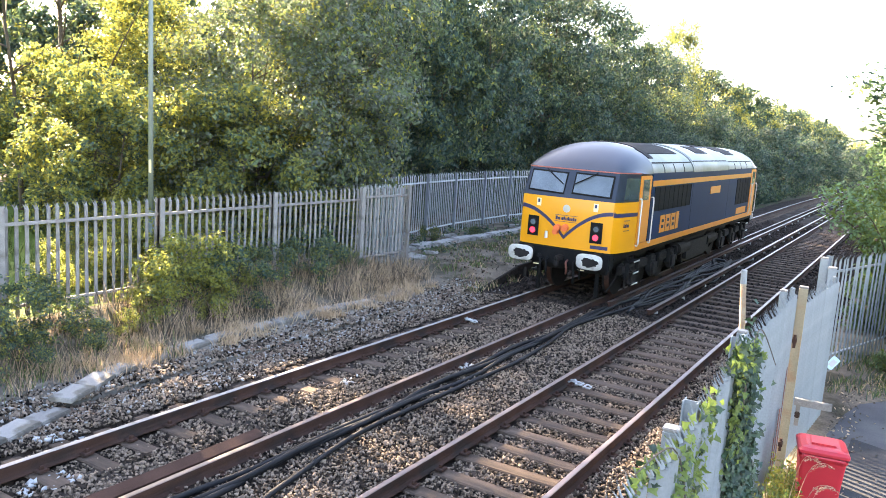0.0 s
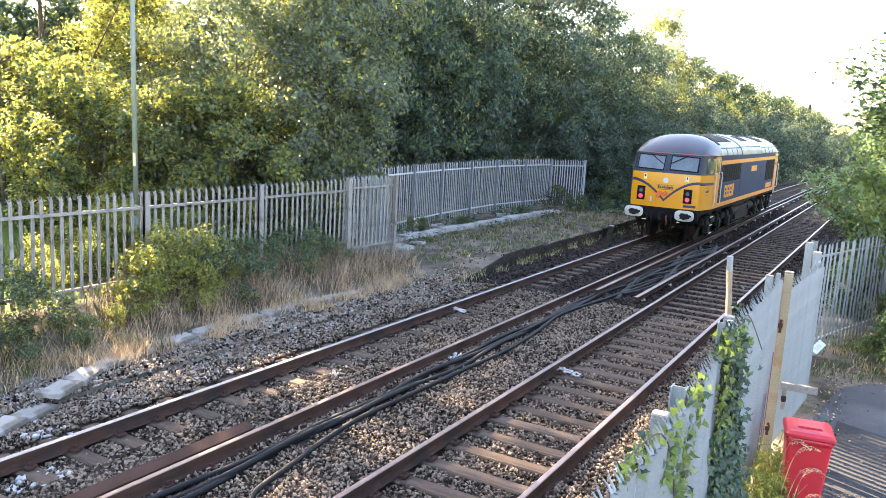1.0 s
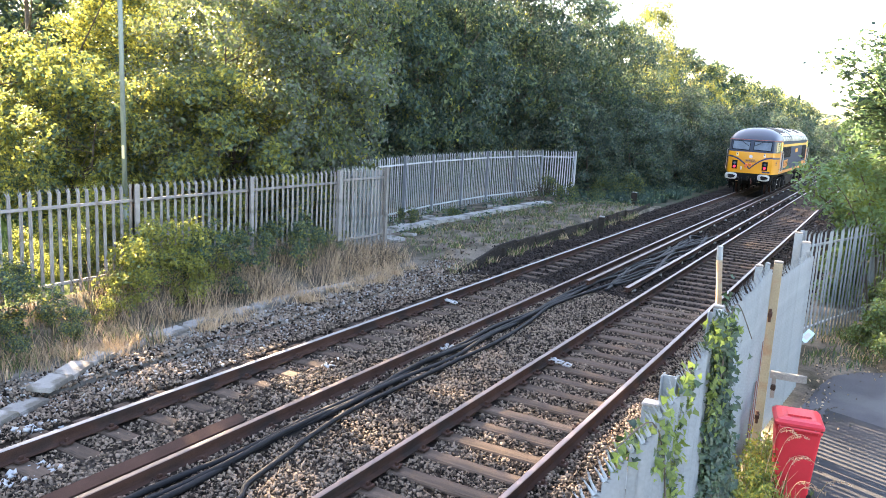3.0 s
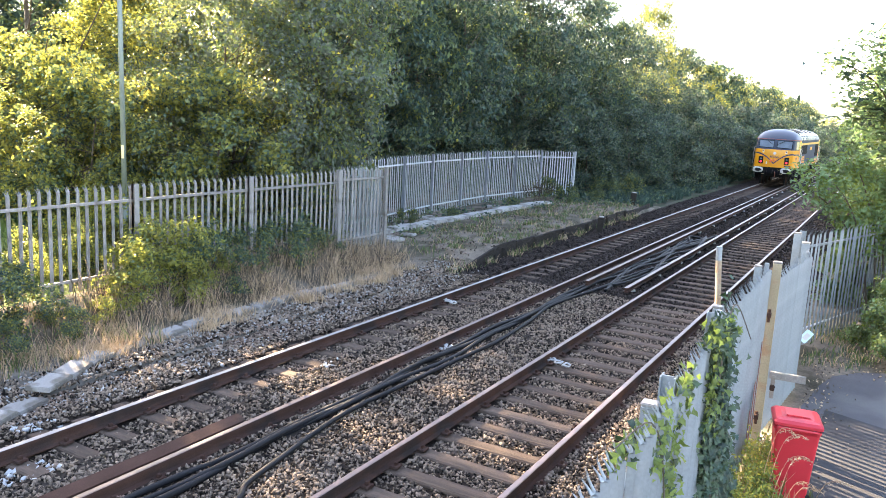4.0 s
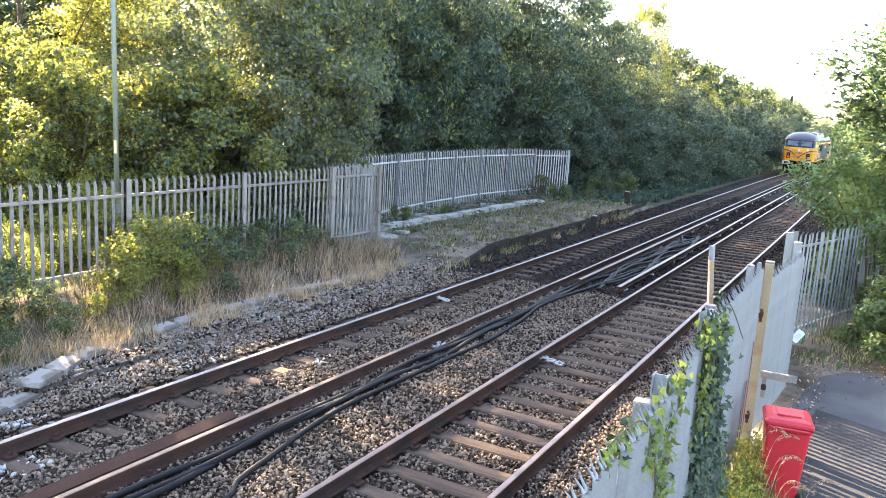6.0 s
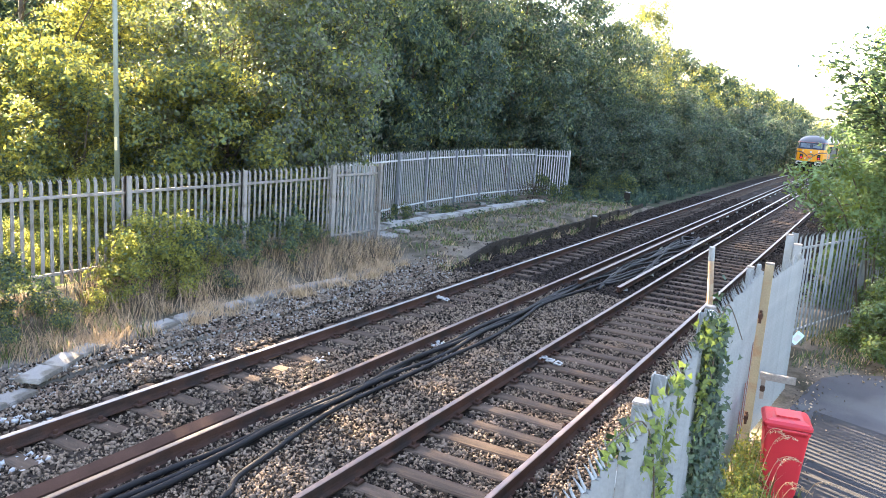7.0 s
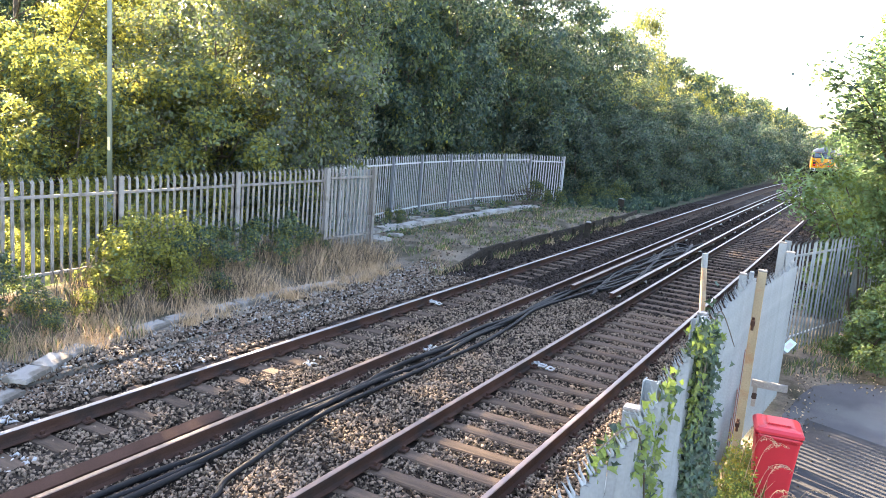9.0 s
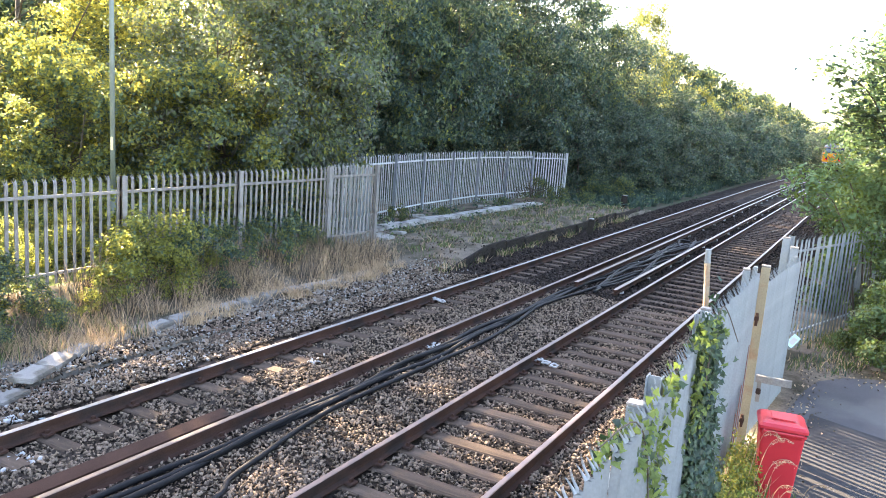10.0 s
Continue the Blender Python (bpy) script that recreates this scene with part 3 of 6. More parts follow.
def build_cab(L, mirror):
    """One driving cab."""
    def zr(k, z, s=1.0):
        return [(x, y, z) for x, y in plan(k)]
    nose = shell("nose", [zr(0, 1.2), zr(0, 1.3), zr(0, 1.8), zr(0, 2.3), zr(0.05, 2.36)], M_YEL, L, mirror, "yellow cab front")
    upper = shell("windscreen_surround", [zr(0.03, 2.355), zr(0.5, 2.68), zr(1.0, 3.0)], M_DOME, L, mirror, "dark blue-grey window surround")
    a, b = zr(1.0, 3.02), roof_arc(1.98)
    rings = []
    for j in range(9):
        t = j / 8
        ring = []
        for p, q in zip(a, b):
            s = math.sin(t * math.pi / 2)
            ring.append((p[0] + (q[0] - p[0]) * t, p[1] + (q[1] - p[1]) * (t ** 1.15), p[2] + (q[2] - p[2]) * s))
        rings.append(ring)
    shell("cab_roof", rings, M_DOME, L, mirror, "domed dark blue-grey cab roof")
    shell("coral_band", [[(x * 1.004, y - 0.006, z) for x, y, z in zr(1.0, 2.995)], [(x * 1.004, y - 0.006, z) for x, y, z in zr(1.0, 3.02)]], M_REDLINE, L, mirror, "thin coral line", 0.006)
    for s in (-1, 1):
        x0, x1 = (0.085, 1.02) if s > 0 else (-1.02, -0.085)
        fr = face_patch("windscreen", quad((x0, 2.95), (x1, 2.93), (x1 + 0.015 * s, 2.43), (x0, 2.46)), M_BLACK, L, 0.012, "rubber-framed windscreen", mirror=mirror)
        p = 0.035
        face_patch("pane", quad((x0 + p, 2.95 - p), (x1 - p, 2.93 - p), (x1 - p, 2.43 + p), (x0 + p, 2.46 + p)), M_GLASS, fr, 0.022, mirror=mirror)
        wp = [(x, front_y(x, z) - 0.06, z) for x, z in (((0.62, 2.97), (0.45, 2.86), (0.12, 2.68)) if s > 0 else ((-0.62, 2.98), (-0.45, 2.86), (-0.14, 2.66)))]
        if mirror:
            wp = [(x, LEN - y, z) for x, y, z in wp]
        w = tube("wiper", wp, 0.014, M_BLACK, L, seg=5)
        # lamp clusters
        bx = 0.78 * s
        cl = face_patch("lamp_cluster", rect(bx - 0.14, bx + 0.14, 1.40, 1.87), M_BLACK, L, 0.035, "black lamp housing", mirror=mirror)
        for z, r, m, nm in ((1.53, 0.075, M_TAIL if not mirror else M_GLASS, "tail_lamp"), (1.72, 0.07, M_GLASS, "marker_lamp")):
            y = front_y(bx, z)
            sg = 1 if not mirror else -1
            yy = (y - 0.05) if not mirror else LEN - y + 0.05
            part(nm, cyl_bm([((bx, yy + 0.03 * sg, z), (bx, yy - 0.012 * sg, z), r, r * 0.9)], 16), m, cl, "glowing red tail lamp" if m == M_TAIL else "")
            part("lamp_rim", cyl_bm([((bx, yy + 0.03 * sg, z), (bx, yy - 0.006 * sg, z), r + 0.014, r + 0.012)], 16), M_UNDER, cl)
        # side window, door, handrails
        ym = (lambda y: LEN - y) if mirror else (lambda y: y)
        sw = []
        for z in (2.40, 2.9):
            k = (z - 2.35) / 0.65
            pl = [p for p in plan(k) if p[0] > 0]
            sw.append([((pl[2][0] + 0.012) * s, pl[2][1], z), ((pl[1][0] + 0.012) * s, pl[1][1], z), ((pl[0][0] + 0.010) * s, pl[0][1] - 0.05, z)])
        shell("side_window", sw, M_SIDEGL, L, mirror, "cab side window", 0.008)
        y0, y1 = sorted((ym(1.10), ym(1.93)))
        dr = plate("cab_door", s, y0, y1, 1.36, 2.95, M_ORG, L, 0.004, 0.04, "orange cab door", 0.008)
        q0, q1 = sorted((ym(1.28), ym(1.75)))
        plate("door_window", s, q0, q1, 2.38, 2.86, M_SIDEGL, dr, 0.012, 0.012)
        for yy in (1.07, 1.99):
            y = ym(yy)
            tube("handrail", [(1.36 * s, y, 1.33), (1.42 * s, y, 1.37), (1.42 * s, y, 1.9), (1.42 * s, y, 2.38), (1.36 * s, y, 2.42)], 0.017, M_WHITE, L, "white handrail", 6)
        for z in (0.35, 0.62, 0.9):
            st = part("step", box_bm([(1.2 * s, ym(1.5), z, 0.22, 0.42, 0.03)], 0.005), M_UNDER, L)
            part("step_nosing", box_bm([(1.312 * s, ym(1.5), z + 0.004, 0.012, 0.42, 0.035)], 0.003), M_WHITE, st, "white step edge")
        part("step_hanger", box_bm([(1.12 * s, ym(1.5) - 0.2, 0.7, 0.04, 0.03, 0.95), (1.12 * s, ym(1.5) + 0.2, 0.7, 0.04, 0.03, 0.95)]), M_UNDER, L)
        # buffers
        sg = -1 if not mirror else 1
        yb = ym(-0.45)
        bf = part("buffer", cyl_bm([((0.84 * s, ym(0.02), 1.03), (0.84 * s, ym(-0.24), 1.03), 0.15, 0.14), ((0.84 * s, ym(-0.24), 1.03), (0.84 * s, yb, 1.03), 0.10, 0.10)], 16), M_UNDER, L)
        part("buffer_head", oval_bm(0.84 * s, yb, 1.03, 0.31, 0.175, 0.05), M_BUFFER, bf, "oval buffer head with dirty white face", True)
        part("grease_patch", oval_bm(0.84 * s + 0.02, yb + sg * 0.029, 1.02, 0.19, 0.10, 0.012, 2.2, 0.22), M_UNDER, bf, "greasy worn centre")
        tube("cock_pipe", [(0.45 * s, ym(0.02), 0.86), (0.5 * s, ym(-0.12), 0.80), (0.62 * s, ym(-0.14), 0.78)], 0.02, M_UNDER, L, seg=6)
        part("cock_handle", box_bm([(0.56 * s, ym(-0.16), 0.77, 0.14, 0.03, 0.025)], 0.006), M_CREAM, L, "yellow cock handle")
        for z0 in (1.93, 1.70):
            ring = [[((1.22 + 0.055 * (yy - 0.35) / 0.35 + 0.034) * s, ym(yy), zz) for yy in (0.42, 0.56, 0.68)] for zz in (z0, z0 + 0.015)]
            shell("sign_bar", ring, M_STRIPE, L, False, "", 0.006)
        for q in range(7):
            yy = 0.44 + 0.034 * q
            ring = [[((1.238 + 0.065 * (u - 0.35) / 0.35) * s, ym(u), zz) for u in (yy, yy + 0.022)] for zz in (1.78, 1.84 + 0.03 * (q in (0, 3, 5)))]
            shell("print_mark", ring, M_STRIPE, L, False, "", 0.006)
    # front details
    def stripe(s, t):
        x = -1.15 + 2.3 * s
        c = 1.40 + 0.65 * (1 - max(0.0, 1 - abs(x) / 1.12) ** 1.9)
        return (x, c + 0.09 * (t - 0.5) + 0.04)
    face_patch("chevron_stripe", stripe, M_STRIPE, L, 0.007, "navy blue chevron stripe", 60, 1, mirror)
    for s in (-1, 1):
        pl = [p for p in plan(0) if p[0] > 0]
        r = [[(x * s + 0.006 * s, y, z) for x, y in pl[:5]] for z in (2.02, 2.11)]
        shell("side_stripe", r, M_STRIPE, L, mirror, "navy blue stripe", 0.006)
    face_patch("round_badge", lambda s, t: (0.09 * math.cos(6.283 * s) * t + 0.02, 0.09 * math.sin(6.283 * s) * t + 2.11), M_ALU, L, 0.012, "round silver badge", 20, 1, mirror)
    for x0 in (-0.74, 0.66):
        w = face_patch("warning_label", rect(x0, x0 + 0.11, 2.11, 2.29), M_CREAM, L, 0.008, mirror=mirror)
        face_patch("label_print", rect(x0 + 0.03, x0 + 0.08, 2.19, 2.27), M_STRIPE, w, 0.011, nx=2, nz=2, mirror=mirror)
    sign = face_patch("name_sign", rect(-0.25, 0.31, 1.945, 1.955), M_STRIPE, L, 0.008, "thin dark sign bars", mirror=mirror)
    face_patch("sign_bar", rect(-0.25, 0.31, 1.80, 1.81), M_STRIPE, sign, 0.008, mirror=mirror)
    for i, (a, w) in enumerate(((-0.23, 0.05), (-0.17, 0.05), (-0.09, 0.05), (-0.03, 0.03), (0.01, 0.02), (0.04, 0.02), (0.07, 0.03), (0.11, 0.03), (0.15, 0.04), (0.2, 0.03), (0.24, 0.04))):
        face_patch("print_mark", rect(a, a + w, 1.84, 1.90 + 0.025 * (i % 3 == 0)), M_STRIPE, sign, 0.008, nx=1, nz=1, mirror=mirror)
    nm = face_patch("number_bar", rect(0.66, 1.06, 1.265, 1.345), M_STRIPE, L, 0.008, "dark number bar", mirror=mirror)
    sg = 1 if not mirror else -1
    for x, z, r in ((-0.16, 1.66, 0.085), (0.03, 1.68, 0.085), (-0.19, 1.57, 0.07)):
        y = ym(-0.015)
        part("jumper_socket", cyl_bm([((x, y + 0.06 * sg, z), (x, y - 0.09 * sg, z - 0.02), r, r * 0.9)], 14), M_ORLAMP, L, "orange-red jumper socket")
    part("lamp_bracket", cyl_bm([((-0.42, ym(-0.03), 1.38), (-0.42, ym(-0.05), 1.54), 0.035, 0.035)], 10), M_WHITE, L)
    part("headstock", box_bm([(0, ym(0.14), 0.99, 2.3, 0.26, 0.42)], 0.03), M_BLACK, L, "sooty black buffer beam")
    part("guard_iron", box_bm([(0.74, ym(0.45), 0.42, 0.08, 0.1, 0.7), (-0.74, ym(0.45), 0.42, 0.08, 0.1, 0.7), (0, ym(0.5), 0.7, 1.9, 0.1, 0.16)], 0.02), M_BLACK, L)
    part("coupling_hook", box_bm([(0, ym(-0.15), 0.98, 0.09, 0.4, 0.13), (0, ym(-0.3), 0.9, 0.1, 0.1, 0.2)], 0.02), M_UNDER, L)
    for x, z2, m in ((-0.35, 0.45, M_BLACK), (0.33, 0.42, M_BLACK), (0.48, 0.55, M_BLACK), (-0.5, 0.5, M_BLACK), (0.15, 0.62, M_REDSTAIN)):
        tube("brake_hose", [(x, ym(0.0), 0.92), (x + 0.02, ym(-0.14), 0.88), (x + 0.05, ym(-0.16), (0.9 + z2) / 2), (x + 0.02, ym(-0.08), z2)], 0.026, m, L, seg=6)
    for x in (-0.55, 0.55, 0.0):
        part("pipe_cock", cyl_bm([((x, ym(0), 0.95), (x, ym(-0.12), 0.95), 0.05, 0.04)], 8), M_UNDER, L)


def build_loco():
    L = thing("locomotive", "yellow, orange and dark blue diesel locomotive on the far track", "locomotive")
    build_cab(L, False)
    build_cab(L, True)
    for s in (-1, 1):
        plate("side_panel", s, 2.0, LEN - 2.0, 1.2, 3.0, M_BLUE, L, 0.0, 0.04, "dark blue bodyside")
        plate("sill_stripe", s, 1.05, LEN - 1.05, 1.2, 1.35, M_ORG, L, 0.007, 0.05, "orange sill stripe")
        plate("waist_stripe", s, 2.03, LEN - 2.03, 2.68, 2.82, M_ORG, L, 0.006, 0.012, "orange upper stripe")
        for y0, y1, z0, z1 in ((2.25, 5.65, 2.06, 2.66), (11.9, 14.2, 1.75, 2.66)):
            g = plate("grille", s, y0, y1, z0, z1, M_BLACK, L, 0.01, 0.02, "dark louvred grille")
            n = int((y1 - y0) / 0.42)
            for k in range(n + 1):
                plate("grille_bar", s, y0 + (y1 - y0) * k / n - 0.015, y0 + (y1 - y0) * k / n + 0.015, z0, z1, M_UNDER, g, 0.018, 0.012)
        plate("name_plate", s, 8.05, 9.35, 2.28, 2.5, M_ORG, L, 0.012, 0.02, "orange nameplate")
        for k, (y0, y1) in enumerate(((2.95, 3.36), (3.44, 3.84), (3.92, 4.32), (4.40, 4.66))):
            q = plate("logo_block", s, y0, y1, 1.48, 1.92 if k < 3 else 1.94, M_ORG, L, 0.010, 0.012, "orange logo block")
            if k < 3:
                plate("logo_gap", s, y0 + 0.12, y1 - 0.10, 1.59, 1.67, M_BLUE, q, 0.013, 0.008)
                plate("logo_gap", s, y0 + 0.12, y1 - 0.10, 1.74, 1.82, M_BLUE, q, 0.013, 0.008)
        plate("number_bar", s, 12.25, 13.85, 1.40, 1.62, M_ORG, L, 0.010, 0.012, "orange number bar")
        for y in (5.9, 10.6):
            plate("panel_seam", s, y - 0.004, y + 0.004, 1.36, 2.67, M_BLACK, L, 0.002, 0.004)
    for y0, y1, up in ((1.99, 5.75, 0.0), (5.85, 10.2, 0.03), (10.3, LEN - 1.99, 0.0)):
        rings = [[(x * (1 + up * 0.3), y, z + (up if z > 3 else 0)) for x, _, z in roof_arc(y)] for y in (y0, (y0 + y1) / 2, y1)]
        rf = shell("roof_panel", rings, M_ROOF, L, False, "silver-grey roof panel", 0.04)
        for f0, f1, i0, i1 in {1.99: ((0.08, 0.82, 4, 12), (0.02, 0.12, 3, 5)), 5.85: ((0.30, 0.62, 4, 6), (0.66, 0.92, 6, 11)), 10.3: ((0.12, 0.62, 5, 11), (0.2, 0.55, 4, 5))}[y0]:
            ya, yb = y0 + (y1 - y0) * f0, y0 + (y1 - y0) * f1
            rr = [[(x * 1.006, y, z + up + 0.014) for x, _, z in roof_arc(y)[i0:i1 + 1]] for y in (ya, (ya + yb) / 2, yb)]
            shell("roof_grille", rr, M_BLACK, rf, False, "dark roof grille", 0.02)
        for s in (1, -1):
            rr = [[(s * x * 1.004, y, z + up * (z > 3.05) + 0.006) for x, z in ((1.262, 3.228), (1.245, 3.25))] for y in (y0 + 0.05, y1 - 0.05)]
            shell("roof_seam", rr, M_UNDER, rf, False, "", 0.01)
            n = 4
            for k in range(1, n):
                y = y0 + (y1 - y0) * k / n
                rr = [[(s * x * 1.004, yy, z + up * (z > 3.05)) for x, z in ((1.352, 3.0), (1.335, 3.1), (1.275, 3.22))] for yy in (y - 0.012, y + 0.012)]
                shell("roof_seam", rr, M_UNDER, rf, False, "", 0.01)
    for y in (5.8, 10.25):
        rings = [[(x * 1.012, yy, z + 0.015) for x, _, z in roof_arc(yy)] for yy in (y - 0.09, y + 0.09)]
        shell("roof_rib", rings, M_ROOF, L, False, "", 0.03)
    part("underframe", box_bm([(0, LEN / 2, 1.1, 2.3, LEN - 0.6, 0.2)], 0.02), M_BLACK, L)
    part("fuel_tank", box_bm([(0, LEN / 2, 0.62, 2.3, 3.0, 0.75)], 0.12), M_UNDER, L)
    for s in (-1, 1):
        for y in (6.5, 9.8):
            part("air_reservoir", cyl_bm([((1.0 * s, y - 0.55, 0.72), (1.0 * s, y + 0.55, 0.72), 0.2, 0.2)], 14), M_UNDER, L)
    sets = []
    for yc in (3.35, LEN - 3.35):
        b = part("bogie", box_bm([(0, yc, 0.62, 1.7, 4.3, 0.2), (1.08, yc, 0.72, 0.14, 4.9, 0.26), (-1.08, yc, 0.72, 0.14, 4.9, 0.26)], 0.04), M_UNDER, L, "grimy black bogie frame")
        for s in (-1, 1):
            for k in (-1.75, 0, 1.75):
                part("axle_box", box_bm([(1.14 * s, yc + k, 0.52, 0.2, 0.42, 0.4)], 0.05), M_UNDER, b)
                for e in (-0.36, 0.36):
                    part("coil_spring", cyl_bm([((1.14 * s, yc + k + e, 0.5), (1.14 * s, yc + k + e, 0.88), 0.085, 0.085)], 10), M_BLACK, b)
                part("brake_rigging", box_bm([(1.05 * s, yc + k + 0.68, 0.42, 0.08, 0.07, 0.5)], 0.01), M_UNDER, b)
            tube("sand_pipe", [(1.1 * s, yc - 2.3, 0.9), (1.0 * s, yc - 2.4, 0.5), (0.78 * s, yc - 2.35, 0.12)], 0.025, M_UNDER, b, seg=6)
        for k in (-1.75, 0, 1.75):
            items = [((-0.8, 0, 0), (0.8, 0, 0), 0.09, 0.09)]
            ws = part("wheelset", cyl_bm(items, 10), M_UNDER, L)
            ws.location = (0, yc + k, 0.56)
            for s in (-1, 1):
                part("wheel", cyl_bm([((0.68 * s, 0, 0), (0.82 * s, 0, 0), 0.56, 0.56), ((0.655 * s, 0, 0), (0.68 * s, 0, 0), 0.59, 0.59), ((0.82 * s, 0, 0), (0.86 * s, 0, 0), 0.16, 0.13)], 28), M_UNDER, ws)
                part("tyre", cyl_bm([((0.70 * s, 0, 0), (0.815 * s, 0, 0), 0.562, 0.562)], 28), M_RUST, ws)
            sets.append((ws, yc + k))
    return L, sets


loco, wheelsets = build_loco()


# ---------- fences ----------
def pale_mesh(h, name="pale", material=None, tip=1, w=0.034, d=0.012):
    """A W-section pale with a splayed triple point."""
    prof = [(-w, 0), (-w * 0.55, d), (-w * 0.2, d * 0.2), (w * 0.2, d * 0.2), (w * 0.55, d), (w, 0)]
    V, F = [], []
    for z in (0, h - 0.13):
        V += [(a, b, z) for a, b in prof]
    F += [(i, i + 1, 7 + i, 6 + i) for i in range(5)]
    for i0, i1, dx, tall in ((0, 2, -0.014, 0.05), (2, 3, 0.0, 0.0), (3, 5, 0.014, 0.05)):
        n = len(V)
        xa, xb = prof[i0][0], prof[i1][0]
        V += [(xa, prof[i0][1], h - 0.13), (xb, prof[i1][1], h - 0.13), (xb * 0.7 + xa * 0.3 + dx * 0.4, 0.03 * tip, h - 0.065 - tall * 0.4), (xa * 0.7 + xb * 0.3 + dx * 0.4, 0.03 * tip, h - 0.065 - tall * 0.4), ((xa + xb) / 2 + dx * 1.6, 0.05 * tip, h - tall)]
        F += [(n, n + 1, n + 2, n + 3), (n + 3, n + 2, n + 4)]
    back = len(V)
    V += [(a, b - 0.006, z) for a, b, z in V]
    F += [tuple(back + i for i in f)[::-1] for f in F]
    me = bpy.data.meshes.new(name)
    me.from_pydata(V, [], F)
    me.update()
    me.materials.append(material)
    return me


def palisade(pts, h, material, label, pitch=0.16, base=None, rails=(0.3, -0.33), bay=2.75, face=1, post_h=None, tip=1, pale_w=0.034, post_w=0.10, pale_d=0.012, post_m=None):
    """A palisade fence along pts (x, y): posts, horizontal rails and single pales."""
    f = thing("palisade_fence", label, "fence", pose(0, 0, 0), "palisade fences", "structure")
    me = pale_mesh(h, material=material, tip=tip, w=pale_w, d=pale_d)
    r = random.Random(len(pts) * 7 + int(h * 100))
    base = base or (lambda x, y: 0.0)
    post = None
    for (xa, ya), (xb, yb) in zip(pts, pts[1:]):
        d = Vector((xb - xa, yb - ya, 0))
        L, ang = d.length, math.degrees(math.atan2(d.y, d.x))
        u = d.normalized()
        nrm = Vector((-u.y, u.x, 0)) * face
        for k in range(int(L / pitch) + 1):
            q = Vector((xa, ya, 0)) + u * (k * pitch + pitch * 0.4)
            if k * pitch + pitch * 0.4 > L:
                break
            share("pale", me, f, pose(q.x, q.y, base(q.x, q.y) + r.uniform(-0.008, 0.008), r.uniform(-0.5, 0.5), r.uniform(-0.6, 0.6), ang + (180 if face < 0 else 0) + r.uniform(-2, 2)))
        nb = max(1, round(L / bay))
        for k in range(nb):
            a = Vector((xa, ya, 0)) + u * (L * k / nb)
            b = Vector((xa, ya, 0)) + u * (L * (k + 1) / nb)
            za, zb = base(a.x, a.y), base(b.x, b.y)
            for rz in rails:
                za2, zb2 = (za + rz, zb + rz) if rz > 0 else (za + h + rz, zb + h + rz)
                p0, p1 = a - nrm * 0.03 + Vector((0, 0, za2)), b - nrm * 0.03 + Vector((0, 0, zb2))
                mid, dv = (p0 + p1) / 2, p1 - p0
                bm = box_bm([(0, 0, 0, dv.length, 0.045, 0.012), (0, -0.02 * face, -0.02, dv.length, 0.006, 0.045)])
                ob = part("fence_rail", bm, material, f)
                ob.matrix_basis = Matrix.Translation(mid) @ dv.to_track_quat("X", "Z").to_matrix().to_4x4()
        for k in range(nb + 1):
            a = Vector((xa, ya, 0)) + u * (L * k / nb) - nrm * 0.085
            ph = (post_h or h - 0.05)
            if post is None:
                bm = box_bm([(0, -0.045, ph / 2, post_w, 0.007, ph), (0, 0.045, ph / 2, post_w, 0.007, ph), (0, 0, ph / 2, 0.006, 0.09, ph)])
                first = part("fence_post", bm, post_m or material, f)
                post = first.data
                first.matrix_basis = pose(a.x, a.y, base(a.x, a.y), 0, 0, ang)
            else:
                share("fence_post", post, f, pose(a.x, a.y, base(a.x, a.y), 0, 0, ang))
    return f


palisade([(-12.0, 15.75), (-12.0, 12.65), (-12.0, 9.68), (-12.0, 6.7), (-12.0, 3.8), (-12.0, 0.8)], 1.86, M_GALVOLD,
         "weathered grey steel palisade fence among brambles", 0.174, lambda x, y: 0.50, (0.22, -0.33), face=-1)
palisade([(-11.9, 17.7), (-12.0, 15.8)], 2.38, M_GALVOLD, "weathered grey steel palisade fence end panel beside dry grass", 0.155, face=-1, rails=(0.14, 0.55, -0.3))
palisade([(-14.4, 18.4), (-11.95, 17.75)], 2.3, M_GALVNEW, "grey steel palisade fence panel joining two fence runs", 0.16, face=1, pale_w=0.024, post_w=0.05)
palisade([(-15.1, 36.0), (-15.55, 31.0), (-15.35, 26.0), (-14.4, 18.5)], 2.3, M_GALVNEW, "pale galvanised steel palisade fence before dark trees", 0.16, face=-1, pale_w=0.024, post_w=0.05, post_m=M_GALV)
palisade([(-14.15, 38.1), (-15.1, 36.05)], 2.25, M_GALVNEW, "pale galvanised palisade fence return panel", 0.17, face=-1, pale_w=0.03, post_w=0.06)
# near side
palisade([(-0.98, 2.0), (-1.0, 5.0), (-1.12, 7.0)], 2.38, M_GALV, "galvanised palisade fence overgrown with ivy", 0.14, face=-1, tip=-1, pale_d=0.03)
palisade([(-1.2, 15.3), (-0.1, 18.9), (0.7, 21.5)], 2.2, M_GALV, "galvanised palisade fence beside the lane and a bush", 0.18, face=-1, pale_w=0.030, post_w=0.06)


